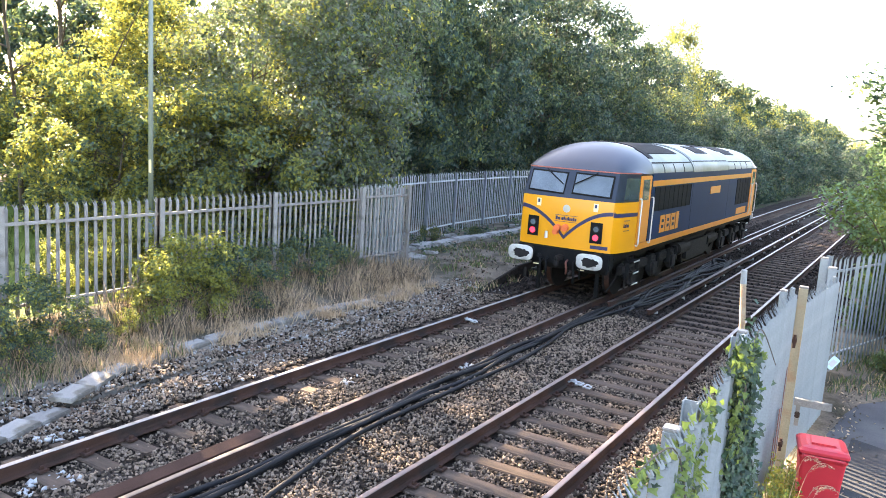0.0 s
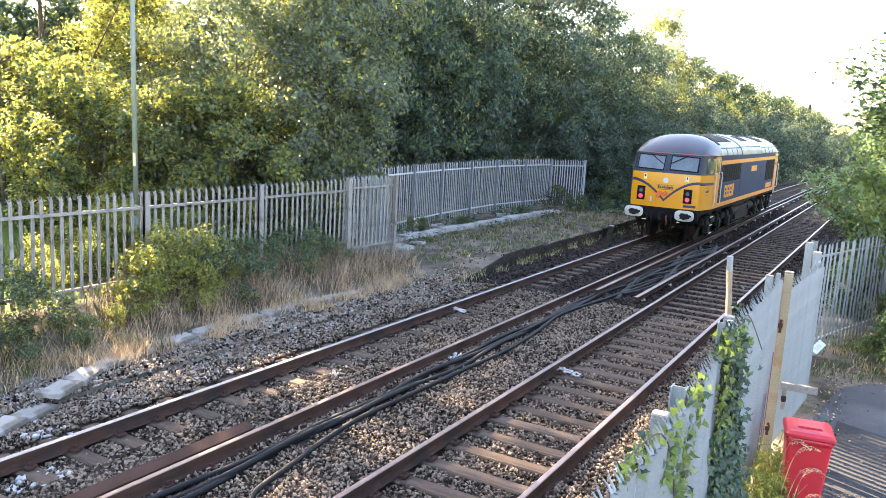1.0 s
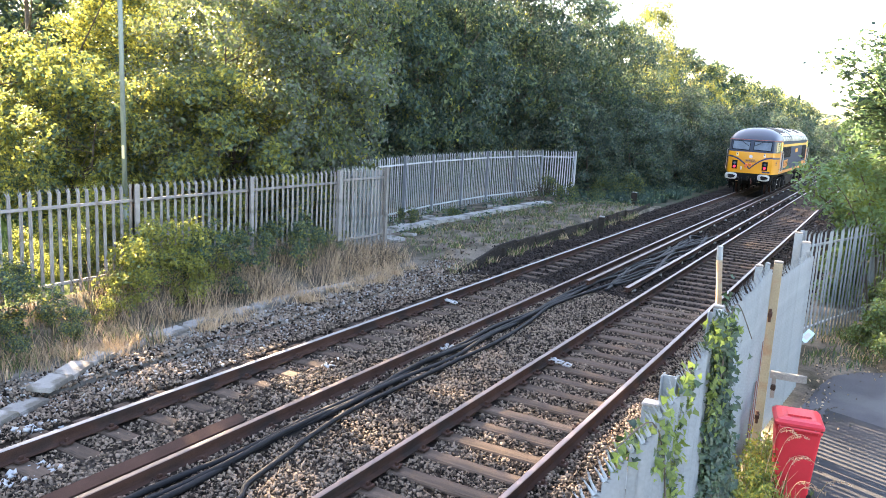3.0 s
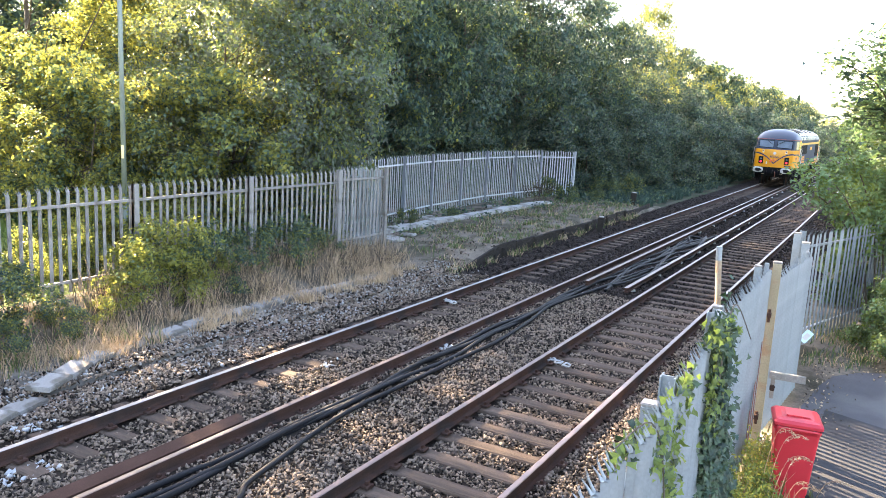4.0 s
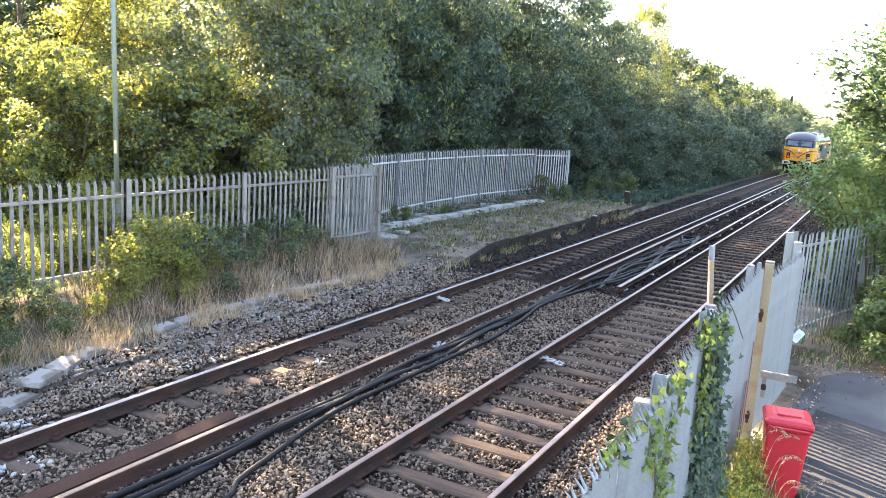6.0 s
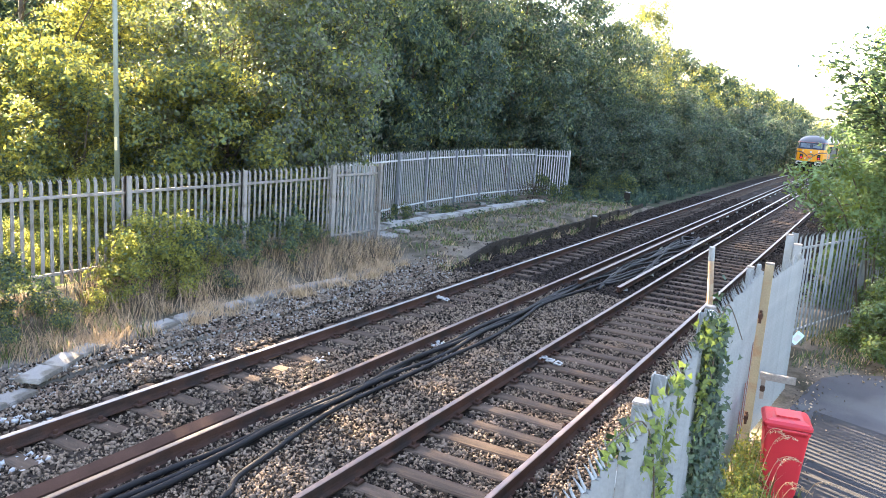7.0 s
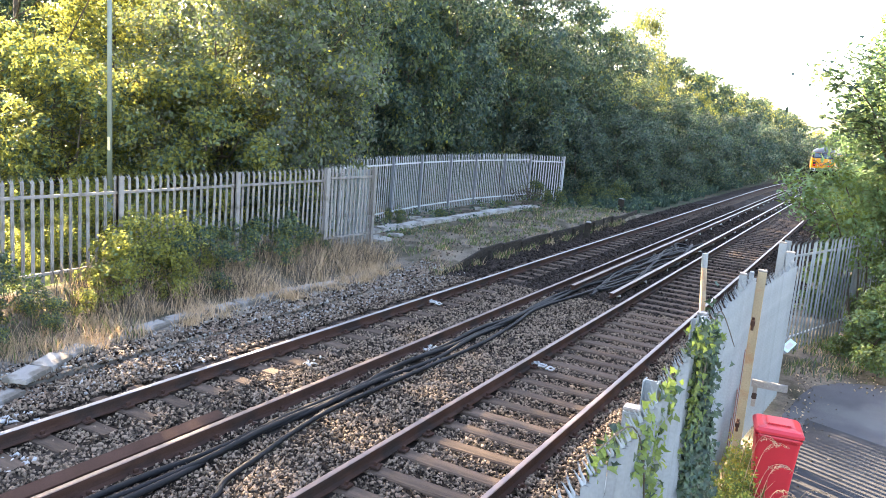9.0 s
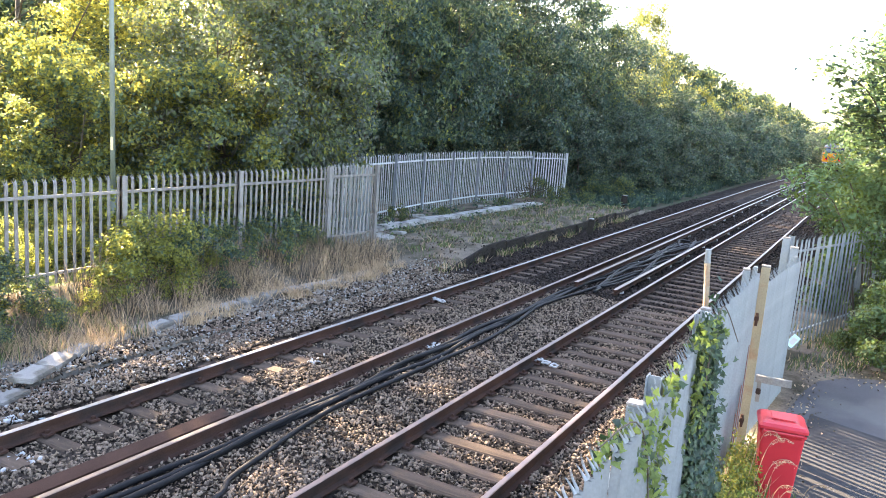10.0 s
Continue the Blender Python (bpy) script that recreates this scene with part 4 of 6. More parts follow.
# ---------- trees and bushes ----------
def crown_points(r, n_clump, per, rad, z0, z1, spread, low=0.55):
    """Leaf places: boughs spread through an uneven crown, sprays of leaves round each bough, hanging at their ends."""
    C, N = [], []
    nb = max(6, n_clump // 13)
    boughs = []
    for b in range(nb):
        th = b * 2.4 + r.uniform(-0.5, 0.5)
        u = (b + r.uniform(0, 1)) / nb
        prof = math.sin(math.pi * min(1, (low * 0.35 + u * (1 - low * 0.35)))) ** 0.6
        rr = rad * prof * (0.25 + 0.55 * math.sqrt(r.uniform(0, 1)))
        boughs.append((np.array([rr * math.cos(th), rr * math.sin(th), z0 + (z1 - z0) * u]), rad * r.uniform(0.32, 0.48)))
    for i in range(n_clump):
        o, br = boughs[i % nb]
        d = r.normal(0, 1, 3) + np.array([o[0], o[1], 0.9 * rad]) * (0.7 / rad)
        d /= np.linalg.norm(d)
        k = int(per * r.uniform(0.6, 1.5))
        sg = spread * r.uniform(0.5, 1.1)
        c = o + d * br * r.uniform(0.3, 1.1) * np.array([1, 1, 0.85])
        p = r.normal(0, 1, (k, 3))
        p /= np.linalg.norm(p, axis=1)[:, None]
        p *= (r.uniform(0, 1, k) ** 0.5)[:, None] * sg
        p[:, 2] = p[:, 2] * 0.6 - (p[:, 0] ** 2 + p[:, 1] ** 2) * 0.45 / sg
        C.append(c + p)
        N.append(np.tile(d * np.array([0.7, 0.7, 1.0]) + np.array([0, 0, 0.35]), (k, 1)) + p / sg * 0.35)
    C = np.concatenate(C)
    C[:, 2] = np.maximum(C[:, 2], 0.02 * z1)
    return C, np.concatenate(N)


def tree_proto(kind, seed, height, rad, n_clump, per, leaf, mats, weights, z0=1.2, spread=0.75, trunk_r=0.16):
    r = np.random.default_rng(seed)
    t = thing(kind[0], kind[1], kind[2], pose(0, -400, 0), kind[3])
    items = []
    top = height * 0.8
    lean = r.uniform(-0.5, 0.5, 2)
    knots = [Vector((lean[0] * k * k + r.uniform(-.08, .08), lean[1] * k * k + r.uniform(-.08, .08), top * k)) for k in (0, 0.2, 0.4, 0.6, 0.8, 1.0)]
    for i in range(5):
        items.append((knots[i], knots[i + 1], trunk_r * (1 - i * 0.17), trunk_r * (1 - (i + 1) * 0.17)))
    for _ in range(14):
        k = r.uniform(0.15, 0.95)
        i = min(4, int(k * 5))
        p = knots[i].lerp(knots[i + 1], k * 5 - i)
        th = r.uniform(0, 6.28)
        l = rad * r.uniform(0.5, 0.95)
        e = p + Vector((math.cos(th) * l, math.sin(th) * l, l * r.uniform(0.2, 0.9)))
        m = p.lerp(e, 0.5) + Vector((0, 0, -0.1 * l))
        b = trunk_r * 0.4 * (1.2 - k)
        items += [(p, m, b, b * 0.7), (m, e, b * 0.7, b * 0.25)]
    part("trunk", cyl_bm(items, 7), M_BARK, t, smooth=True)
    C, N = crown_points(r, n_clump, per, rad, z0, height, spread)
    pick = r.choice(len(mats), len(C), p=weights)
    leaves_mesh("crown", C, N, leaf, leaf * 0.6, mats, t, pick)
    return t


def plant(proto, x, y, s, rz, sz=1.0, label=""):
    m = Matrix.Translation((x, y, ground_z(x, y) - 0.1)) @ Matrix.Rotation(rz, 4, "Z") @ Matrix.Diagonal((s, s, s * sz, 1))
    ob = copy_thing(proto, m)
    return tagged(ob, label)


def drop_proto(p):
    for o in (*p.children_recursive, p):
        bpy.data.objects.remove(o)


TREE = ("tree", "tall leafy green deciduous tree in the trackside belt", "tree", "trackside trees")
BUSH = ("hawthorn_bush", "dense grey-green hawthorn bush beside the line", "bush", "trackside bushes")
PA = tree_proto(TREE, 11, 10.0, 3.6, 430, 62, 0.155, (M_LEAF, M_LEAFD, M_LEAFY), (0.42, 0.53, 0.05), 2.0)
PB = tree_proto(TREE, 12, 10.0, 3.7, 430, 62, 0.152, (M_LEAFD, M_LEAF, M_LEAFG), (0.6, 0.2, 0.2), 1.6)
# extra yellow leaves put the hazy sunlit look into this crown
PC = tree_proto(TREE, 13, 10.0, 3.1, 330, 60, 0.15, (M_LEAFY, M_LEAF, M_LEAFD), (0.6, 0.32, 0.08), 1.2)
PE = tree_proto(("ash_tree", "grey-green ash tree drooping over the boundary fence", "tree", "trackside trees"), 18, 6.6, 2.7, 420, 66, 0.115, (M_LEAFG, M_LEAF, M_LEAFY), (0.5, 0.36, 0.14), 1.3, 0.6, 0.12)
PD = tree_proto(BUSH, 14, 4.6, 2.7, 250, 62, 0.135, (M_LEAFG, M_LEAF, M_LEAFD), (0.34, 0.16, 0.50), 0.2, 0.62, 0.08)
# added sun blocker: a high crown on a thin trunk, shading the tracks
PSHADE = tree_proto(TREE, 15, 8.0, 3.0, 170, 62, 0.17, (M_LEAF, M_LEAFD, M_LEAFY), (0.5, 0.3, 0.2), 5.8, 0.75, 0.06)
PF = tree_proto(TREE, 16, 10.0, 3.7, 180, 42, 0.31, (M_LEAF, M_LEAFD, M_LEAFY), (0.3, 0.66, 0.04), 0.8, 0.95)
PDF = tree_proto(BUSH, 17, 4.6, 2.8, 130, 46, 0.22, (M_LEAFG, M_LEAF, M_LEAFD), (0.3, 0.1, 0.6), 0.2, 0.75, 0.08)
R = random.Random(5)
# the front of the belt: x, y, scale, prototype, height factor
for x, y, s, p, sz in (
        (-18.4, 21.6, 1.0, PB, 1.15), (-18.2, 25.6, 1.05, PA, 1.25), (-18.5, 29.6, 1.1, PB, 1.2), (-18.2, 33.6, 1.05, PA, 1.2), (-17.4, 37.6, 1.05, PB, 1.1),
        (-16.6, 41.6, 1.05, PB, 1.1), (-16.2, 46.0, 1.0, PA, 1.02), (-16.0, 50.8, 0.95, PB, 0.98), (-15.8, 56.2, 0.85, PC, 1.42), (-16.0, 61.0, 0.95, PB, 1.02),
        # high crowns and trees below y 5: added, unseen, to shape the sunlight
        (-21.2, 16.6, 0.85, PC, 0.88), (-24.8, 19.4, 0.85, PC, 0.9), (-22.5, 13.2, 1.3, PSHADE, 1.1), (-22.5, 14.5, 1.6, PSHADE, 1.35), (-20.0, 4.1, 1.0, PC, 1.1), (-20.5, -0.5, 1.1, PA, 1.1), (-21.0, -7.0, 1.1, PB, 1.1),
        # first here: one more added high crown that shades the far track
        (-20.5, 8.2, 1.0, PSHADE, 1.0), (-15.3, 15.6, 1.0, PE, 1.0), (-14.9, 18.3, 1.1, PE, 1.15)):
    plant(p, x, y, s, R.uniform(0, 6.28), sz)
# farther along the line
for y, h, p in ((66.5, 9.4, PF), (71.5, 9.0, PC), (77.0, 9.4, PF), (83.0, 8.7, PF), (90.0, 8.9, PC), (97.0, 8.8, PF), (105.0, 9.4, PF), (113.0, 9.2, PC), (122.0, 8.8, PF), (132.0, 8.6, PF), (143.0, 8.2, PF), (155.0, 7.8, PF)):
    plant(p, -15.6 + R.uniform(-0.4, 0.4) + 0.6 * bend(y), y, h / 10.1, R.uniform(0, 6.28), 1.0)
# rows behind
for x, y0, y1, step, h0, h1 in ((-22.0, 24.5, 64.0, 4.2, 11.5, 9.0), (-27.5, 14.0, 23.0, 4.0, 7.2, 7.8), (-27.0, 28.5, 66.0, 6.0, 12.0, 9.0), (-33.0, 13.0, 29.0, 3.6, 9.0, 10.0), (-20.0, 68.0, 150.0, 7.0, 8.6, 7.6)):
    n = int((y1 - y0) / step)
    for k in range(n + 1):
        y = y0 + step * k + R.uniform(-0.6, 0.6)
        plant(PF, x + R.uniform(-0.6, 0.6), y, (h0 + (h1 - h0) * k / max(1, n)) / 10.9, R.uniform(0, 6.28), R.uniform(0.95, 1.08))
# bushes at the foot
for x, y, s in ((-14.4, 41.0, 0.85), (-13.0, 44.0, 0.95), (-12.6, 47.6, 1.0), (-12.2, 51.4, 1.05), (-12.0, 55.4, 1.08), (-11.7, 59.6, 1.08), (-16.6, 39.5, 0.8), (-15.2, 44.5, 0.95), (-15.0, 49.5, 0.95),
                (-17.6, 21.8, 0.7), (-18.2, 27.4, 0.75), (-18.4, 31.6, 0.75), (-18.0, 36.0, 0.8), (-20.4, 24.0, 0.8), (-20.5, 33.5, 0.8), (-15.6, 18.3, 0.7), (-17.3, 18.0, 0.8)):
    plant(PD, x, y, s, R.uniform(0, 6.28), R.uniform(0.95, 1.1))
for k in range(19):
    y = 64.0 + 4.6 * k + 0.12 * k * k
    plant(PDF, -11.5 - 0.15 * math.sin(k * 1.9) + 0.85 * bend(y), y, 1.08 - 0.008 * k, R.uniform(0, 6.28), R.uniform(0.92, 1.12))
for x, y, s in ((-9.5, 160.0, 1.3), (-6.0, 176.0, 1.4)):
    plant(PDF, x + bend(y), y, s, R.uniform(0, 6.28))

# more greenery
PS = tree_proto(("sycamore", "broad-leaved green sycamore overhanging the fence by the lane", "tree", ""), 21, 6.8, 2.9, 260, 95, 0.135, (M_SYC, M_LEAF, M_VINE), (0.75, 0.15, 0.10), 2.2, 0.8, 0.13)
PBU = tree_proto(("bush", "dark green leafy bush beside a steel fence", "bush", "bushes"), 22, 2.0, 1.1, 90, 70, 0.10, (M_LEAF, M_VINE, M_SYC), (0.35, 0.3, 0.35), 0.05, 0.35, 0.04)
PBR = tree_proto(("bramble", "tangled bramble bush with small green and yellow leaves", "bush", "brambles"), 23, 1.35, 1.0, 100, 60, 0.075, (M_LEAFD, M_LEAFY, M_LEAF), (0.35, 0.2, 0.45), 0.02, 0.28, 0.02)
PBL = tree_proto(("bramble", "sunlit yellow-green bramble by the boundary fence", "bush", "brambles"), 25, 1.5, 1.0, 60, 40, 0.085, (M_LEAFY, M_LEAF), (0.75, 0.25), 0.05, 0.32, 0.015)
PY = tree_proto(("bush", "sunlit yellow-green bush behind the fence", "bush", "bushes"), 24, 4.2, 1.9, 130, 80, 0.12, (M_LEAFY, M_LEAF, M_LEAFD), (0.5, 0.35, 0.15), 0.3, 0.5, 0.06)
plant(PS, 2.1, 21.3, 1.0, 0.4)
plant(PS, 0.95, 20.4, 0.74, 3.3)
plant(PS, 0.6, 22.6, 0.76, 5.1, 0.95)
plant(PS, 1.7, 23.6, 0.8, 1.9)
plant(PS, 3.9, 18.0, 1.05, 2.2, 1.1)
plant(PS, 2.4, 27.0, 1.15, 4.2, 1.05)
plant(PF, 5.0, 36.0, 0.85, 1.2)
plant(PF, 6.0, 48.0, 0.95, 3.0)
plant(PF, 6.0, 64.0, 1.0, 5.0)
plant(PF, 6.0, 84.0, 1.0, 0.9)
plant(PF, 6.0, 110.0, 1.1, 2.9)
for x, y, s in ((1.15, 16.8, 1.05), (0.35, 16.2, 0.7), (0.75, 15.6, 0.75), (1.0, 16.1, 0.9), (1.9, 15.8, 1.0), (0.75, 17.3, 0.9), (-0.35, 19.6, 0.95), (0.1, 20.8, 1.1), (0.4, 24.5, 1.2), (0.8, 28.5, 1.3)):
    plant(PBU, x, y, s, R.uniform(0, 6.28))
for x, y, s in ((-11.4, 11.0, 0.85), (-11.45, 6.9, 0.75), (-11.2, 5.7, 0.75), (-10.9, 6.4, 0.5), (-11.0, 7.6, 0.45), (-11.75, 12.4, 0.6), (-11.8, 13.4, 0.7), (-11.8, 14.4, 0.6), (-11.8, 15.2, 0.45), (-13.2, 14.4, 1.2),
                (-13.2, 15.8, 1.3), (-14.9, 36.6, 0.8), (-13.9, 30.6, 0.35), (-13.7, 25.0, 0.35), (-12.8, 34.2, 0.6), (-12.0, 35.6, 0.5), (-14.2, 22.8, 0.45), (-12.6, 38.4, 0.8), (-11.6, 40.0, 0.9)):
    plant(PBR, x, y, s, R.uniform(0, 6.28))
for x, y, s in ((-16.5, 12.2, 0.9), (-18.0, 12.6, 1.0), (-15.4, 13.4, 0.9), (-17.4, 13.6, 0.8), (-18.9, 13.2, 0.9), (-16.2, 14.8, 1.0), (-14.3, 14.0, 0.95), (-14.2, 16.6, 0.85), (-21.5, 14.0, 1.1), (-24.0, 15.5, 1.1)):
    plant(PY, x, y, s, R.uniform(0, 6.28))
for x, y, s in ((-13.0, 8.6, 0.45), (-13.3, 9.8, 0.6), (-13.0, 10.9, 0.75), (-13.9, 9.0, 0.5), (-14.3, 10.4, 0.6), (-13.3, 11.9, 0.85), (-15.2, 11.2, 0.7), (-14.6, 12.4, 1.1), (-11.35, 9.9, 0.7), (-11.4, 9.1, 0.62), (-11.3, 10.6, 0.55), (-11.65, 9.5, 0.88), (-11.2, 8.5, 0.42), (-11.5, 11.3, 0.5), (-11.6, 10.2, 0.9), (-11.1, 10.1, 0.4), (-16.0, 12.6, 1.2), (-13.1, 13.2, 1.0), (-14.6, 11.2, 1.0), (-15.4, 12.0, 1.1), (-13.6, 9.6, 0.7), (-14.6, 9.6, 0.7), (-13.7, 11.2, 1.0)):
    plant(PBL, x, y, s, R.uniform(0, 6.28))
for p in (PA, PB, PC, PD, PE, PSHADE, PF, PDF, PBL, PS, PBU, PBR, PY):
    drop_proto(p)


def build_conifer(x, y, h):
    t = thing("conifer", "tall dark narrow conifer far down the line", "tree", pose(x, y, 0))
    part("trunk", cyl_bm([((0, 0, 0), (0, 0, h * 0.95), 0.2, 0.04)], 8), M_BARK, t)
    r = np.random.default_rng(31)
    z = r.uniform(0.1, 1, 3500)
    th, rr = r.uniform(0, 6.283, 3500), (1.05 - z) * h * 0.2 * np.sqrt(r.uniform(0.1, 1, 3500))
    C = np.stack([rr * np.cos(th), rr * np.sin(th), z * h], 1)
    leaves_mesh("crown", C, np.stack([np.cos(th), np.sin(th), 0.3 * np.ones(3500)], 1), 0.5, 0.3, (M_LEAFD,), t)


build_conifer(-22.0, 205.0, 11.5)


def build_elder():
    """A small many-stemmed shrub whose longest shoot reaches over the fence towards the track."""
    t = thing("elder_shrub", "light green elder shrub leaning over the fence", "bush", pose(0, 0, 0))
    r = np.random.default_rng(33)
    C = []
    shoots = [[(-0.1, 18.4, 0), (-0.4, 18.3, 1.6), (-0.9, 18.1, 2.7), (-1.65, 18.0, 3.15)], [(-0.1, 18.5, 0), (-0.5, 18.4, 1.5), (-1.0, 18.3, 2.3), (-1.6, 18.1, 2.75)], [(0, 18.5, 0), (-0.2, 18.6, 1.8), (-0.6, 18.6, 3.0), (-0.9, 18.5, 3.4)],
              [(0.1, 18.6, 0), (0.0, 18.8, 1.5), (-0.3, 18.7, 2.5), (-0.9, 18.5, 2.4)]]
    for s in shoots:
        tube("stem", s, 0.025, M_BARK, t, seg=6, r_end=0.008)
        a, b, c = (Vector(p) for p in s[1:])
        for k in range(9):
            u = k / 8
            p = a.lerp(b, u * 2) if u < 0.5 else b.lerp(c, u * 2 - 1)
            C.append(np.array(p) + r.normal(0, 1, (62, 3)) * np.array([0.16, 0.18, 0.13]))
    C = np.concatenate(C)
    leaves_mesh("leaves", C, np.tile([0.2, -0.3, 0.9], (len(C), 1)), 0.13, 0.06, (M_VINE, M_SYC), t)


build_elder()


def build_sapling():
    """A young sycamore with long shoots above the fence."""
    t = thing("sycamore_sapling", "slender young sycamore with dark broad leaves by the fence", "tree", pose(0, 0, 0))
    r = np.random.default_rng(34)
    C = []
    shoots = [[(0.5, 18.9, 0), (0.3, 18.7, 2.6), (-0.4, 18.4, 4.7), (-1.35, 18.1, 5.35)], [(0.55, 19.0, 0), (0.4, 18.9, 3.0), (0.1, 18.5, 5.0), (-0.7, 18.2, 5.75)], [(0.6, 19.0, 0), (0.7, 18.9, 3.2), (0.6, 18.7, 5.0), (0.2, 18.5, 6.0)],
              [(0.5, 19.0, 0), (0.2, 18.8, 3.0), (-0.3, 18.5, 4.3), (-0.85, 18.3, 4.5)]]
    for s in shoots:
        tube("stem", s, 0.035, M_BARK, t, seg=6, r_end=0.008)
        a, b, c = (Vector(p) for p in s[1:])
        for k in range(2, 10):
            u = k / 9
            p = a.lerp(b, u * 2) if u < 0.5 else b.lerp(c, u * 2 - 1)
            C.append(np.array(p) + r.normal(0, 1, (58, 3)) * np.array([0.26, 0.25, 0.14]))
    C = np.concatenate(C)
    leaves_mesh("leaves", C, np.tile([0.1, -0.2, 0.95], (len(C), 1)), 0.17, 0.14, (M_LEAF, M_LEAFD, M_SYC), t, jitter=0.3, lobed=True)


build_sapling()


def build_hill():
    xs, ys = [-900 + i * 40 for i in range(46)], [420, 520, 620, 720, 860]
    V = []
    for j, y in enumerate(ys):
        for x in xs:
            k = (0, 0.35, 0.75, 1.0, 1.05)[j]
            V.append((x, y, 1.5 + k * (26 + 8 * noise.noise(Vector((x * 0.006, 1.0, 0))) + 3 * noise.noise(Vector((x * 0.03, 4.0, j))))))
    n = len(xs)
    F = [(j * n + i, j * n + i + 1, (j + 1) * n + i + 1, (j + 1) * n + i) for j in range(4) for i in range(n - 1)]
    tagged(obj_from("backdrop", V, F, M_HILL, smooth=True), "hazy wooded hillside in the distance", "hill", kind="structure")


build_hill()
# scrub at the far end of the cutting
r = np.random.default_rng(41)
n = 16000
C = np.stack([r.uniform(-34, -9, n), r.uniform(168, 196, n), r.uniform(0, 1, n) ** 0.6], 1)
C[:, 2] *= 3.0 + 1.6 * np.sin(C[:, 0] * 0.8) + 1.2 * np.sin(C[:, 0] * 1.9 + 1) + (C[:, 1] - 168) * 0.06
tagged(leaves_mesh("scrub", C, np.tile([0, -0.5, 0.8], (n, 1)), 0.55, 0.4, (M_LEAFY, M_STRAW, M_LEAF)), "yellowing scrub far along the line", "scrub", kind="stuff")


# ---------- grass ----------
def blades(name, n, x0, x1, y0, y1, h, material, seed, label, width=0.011, clump=0.35, lean=0.35, keep=None):
    r = np.random.default_rng(seed)
    k = max(1, int(n * clump / 8))
    cx, cy = r.uniform(x0, x1, k), r.uniform(y0, y1, k)
    pick = r.integers(0, k, n)
    x, y = cx[pick] + r.normal(0, 0.10, n), cy[pick] + r.normal(0, 0.10, n)
    if keep is not None:
        m = keep(x, y, r)
        x, y = x[m], y[m]
    n = len(x)
    z = np.array([max(ground_z(a, b), bed_z(a, b) if -9.3 < a < -1.4 else -9) for a, b in zip(x, y)]) - 0.02
    H = h * r.uniform(0.45, 1.3, n)
    a = r.uniform(0, 6.283, n)
    d = np.stack([np.cos(a), np.sin(a), np.zeros(n)], 1)
    b = r.uniform(0, 6.283, n)
    bend = np.stack([np.cos(b), np.sin(b), np.zeros(n)], 1) * (H * lean * r.uniform(0.2, 1.3, n))[:, None]
    p = np.stack([x, y, z], 1)
    up = np.array([0, 0, 1.0])
    w = width * r.uniform(0.6, 1.4, n)[:, None]
    mid = p + up * (H * 0.55)[:, None] + bend * 0.35
    top = p + up * H[:, None] + bend
    co = np.stack([p - d * w / 2, p + d * w / 2, mid + d * w * 0.45, mid - d * w * 0.45, top], 1)
    co = co.reshape(-1, 3)
    o = (np.arange(n) * 5)[:, None]
    tri = np.concatenate([o + np.array([0, 1, 2]), o + np.array([0, 2, 3]), o + np.array([3, 2, 4])], 1).reshape(-1, 3)
    ob = raw_mesh(name, co, tri, 3, material if isinstance(material, tuple) else (material,), None, np.repeat(r.integers(0, len(material), n), 3) if isinstance(material, tuple) else None)
    return tagged(ob, label, "grass", kind="stuff")


blades("dry_grass", 6200, -11.9, -10.55, 8.4, 17.3, 0.54, (M_STRAW, M_STRAW, M_BARK, M_STRAW, M_BARK), 51, "tall dry straw-coloured grass along the fence", 0.009, 0.35, 0.6)
blades("dry_grass", 3000, -12.0, -9.9, 3.4, 8.6, 0.36, (M_STRAW, M_BARK, M_STRAW, M_BLADE), 52, "tall dry straw-coloured grass along the fence", 0.009, 0.35, 0.6)
blades("short_grass", 4200, -10.85, -9.8, 6.6, 16.5, 0.24, M_STRAW, 53, "short dry grass tufts by the concrete trough", 0.010, 0.12, 0.9)
blades("platform_grass", 8500, -13.1, -9.55, 17.6, 36.0, 0.15, (M_BLADE, M_STRAW, M_BLADE, M_BARK, M_LEAF), 54, "patchy green and dry grass on the old platform", 0.014, 0.3, 0.8)
blades("edge_grass", 1600, -9.4, -9.05, 16.6, 33.0, 0.22, (M_STRAW, M_BLADE), 64, "dry grass tufts along the timber edging", 0.012, 0.15, 0.7)
blades("bank_grass", 14000, -22.0, -12.3, 3.0, 16.5, 0.22, M_BLADE, 55, "bright green grass behind the fence", 0.022, 0.5, 0.6, lambda x, y, r: np.abs(y - 7.0 - (x + 13) * -0.25) > 0.55)
blades("weeds", 900, -1.0, -0.6, 7.6, 9.6, 0.42, (M_VINE, M_STRAW, M_BLADE), 56, "tall yellow-green weeds at the foot of the gate", 0.012)
blades("weeds", 260, -0.5, -0.3, 8.2, 9.1, 0.2, (M_VINE, M_BLADE), 59, "weeds around the bin", 0.012)
blades("verge_grass", 3200, -1.1, 1.8, 14.2, 17.6, 0.16, (M_BLADE, M_LEAFD, M_BLADE, M_STRAW), 57, "rough grass verge at the lane's edge", 0.014, 0.3, 0.6, lambda x, y, r: y > 14.4 + 0.5 * (x + 1) + r.normal(0, 0.25, len(x)))
# undergrowth kept dark by the shade-tinted leaf colour
blades("undergrowth", 9000, -13.2, -9.6, 36.0, 75.0, 0.4, (M_LEAFD,), 58, "undergrowth along the foot of the trees in shade-tinted green", 0.05, 0.3, 0.6)
r = np.random.default_rng(60)
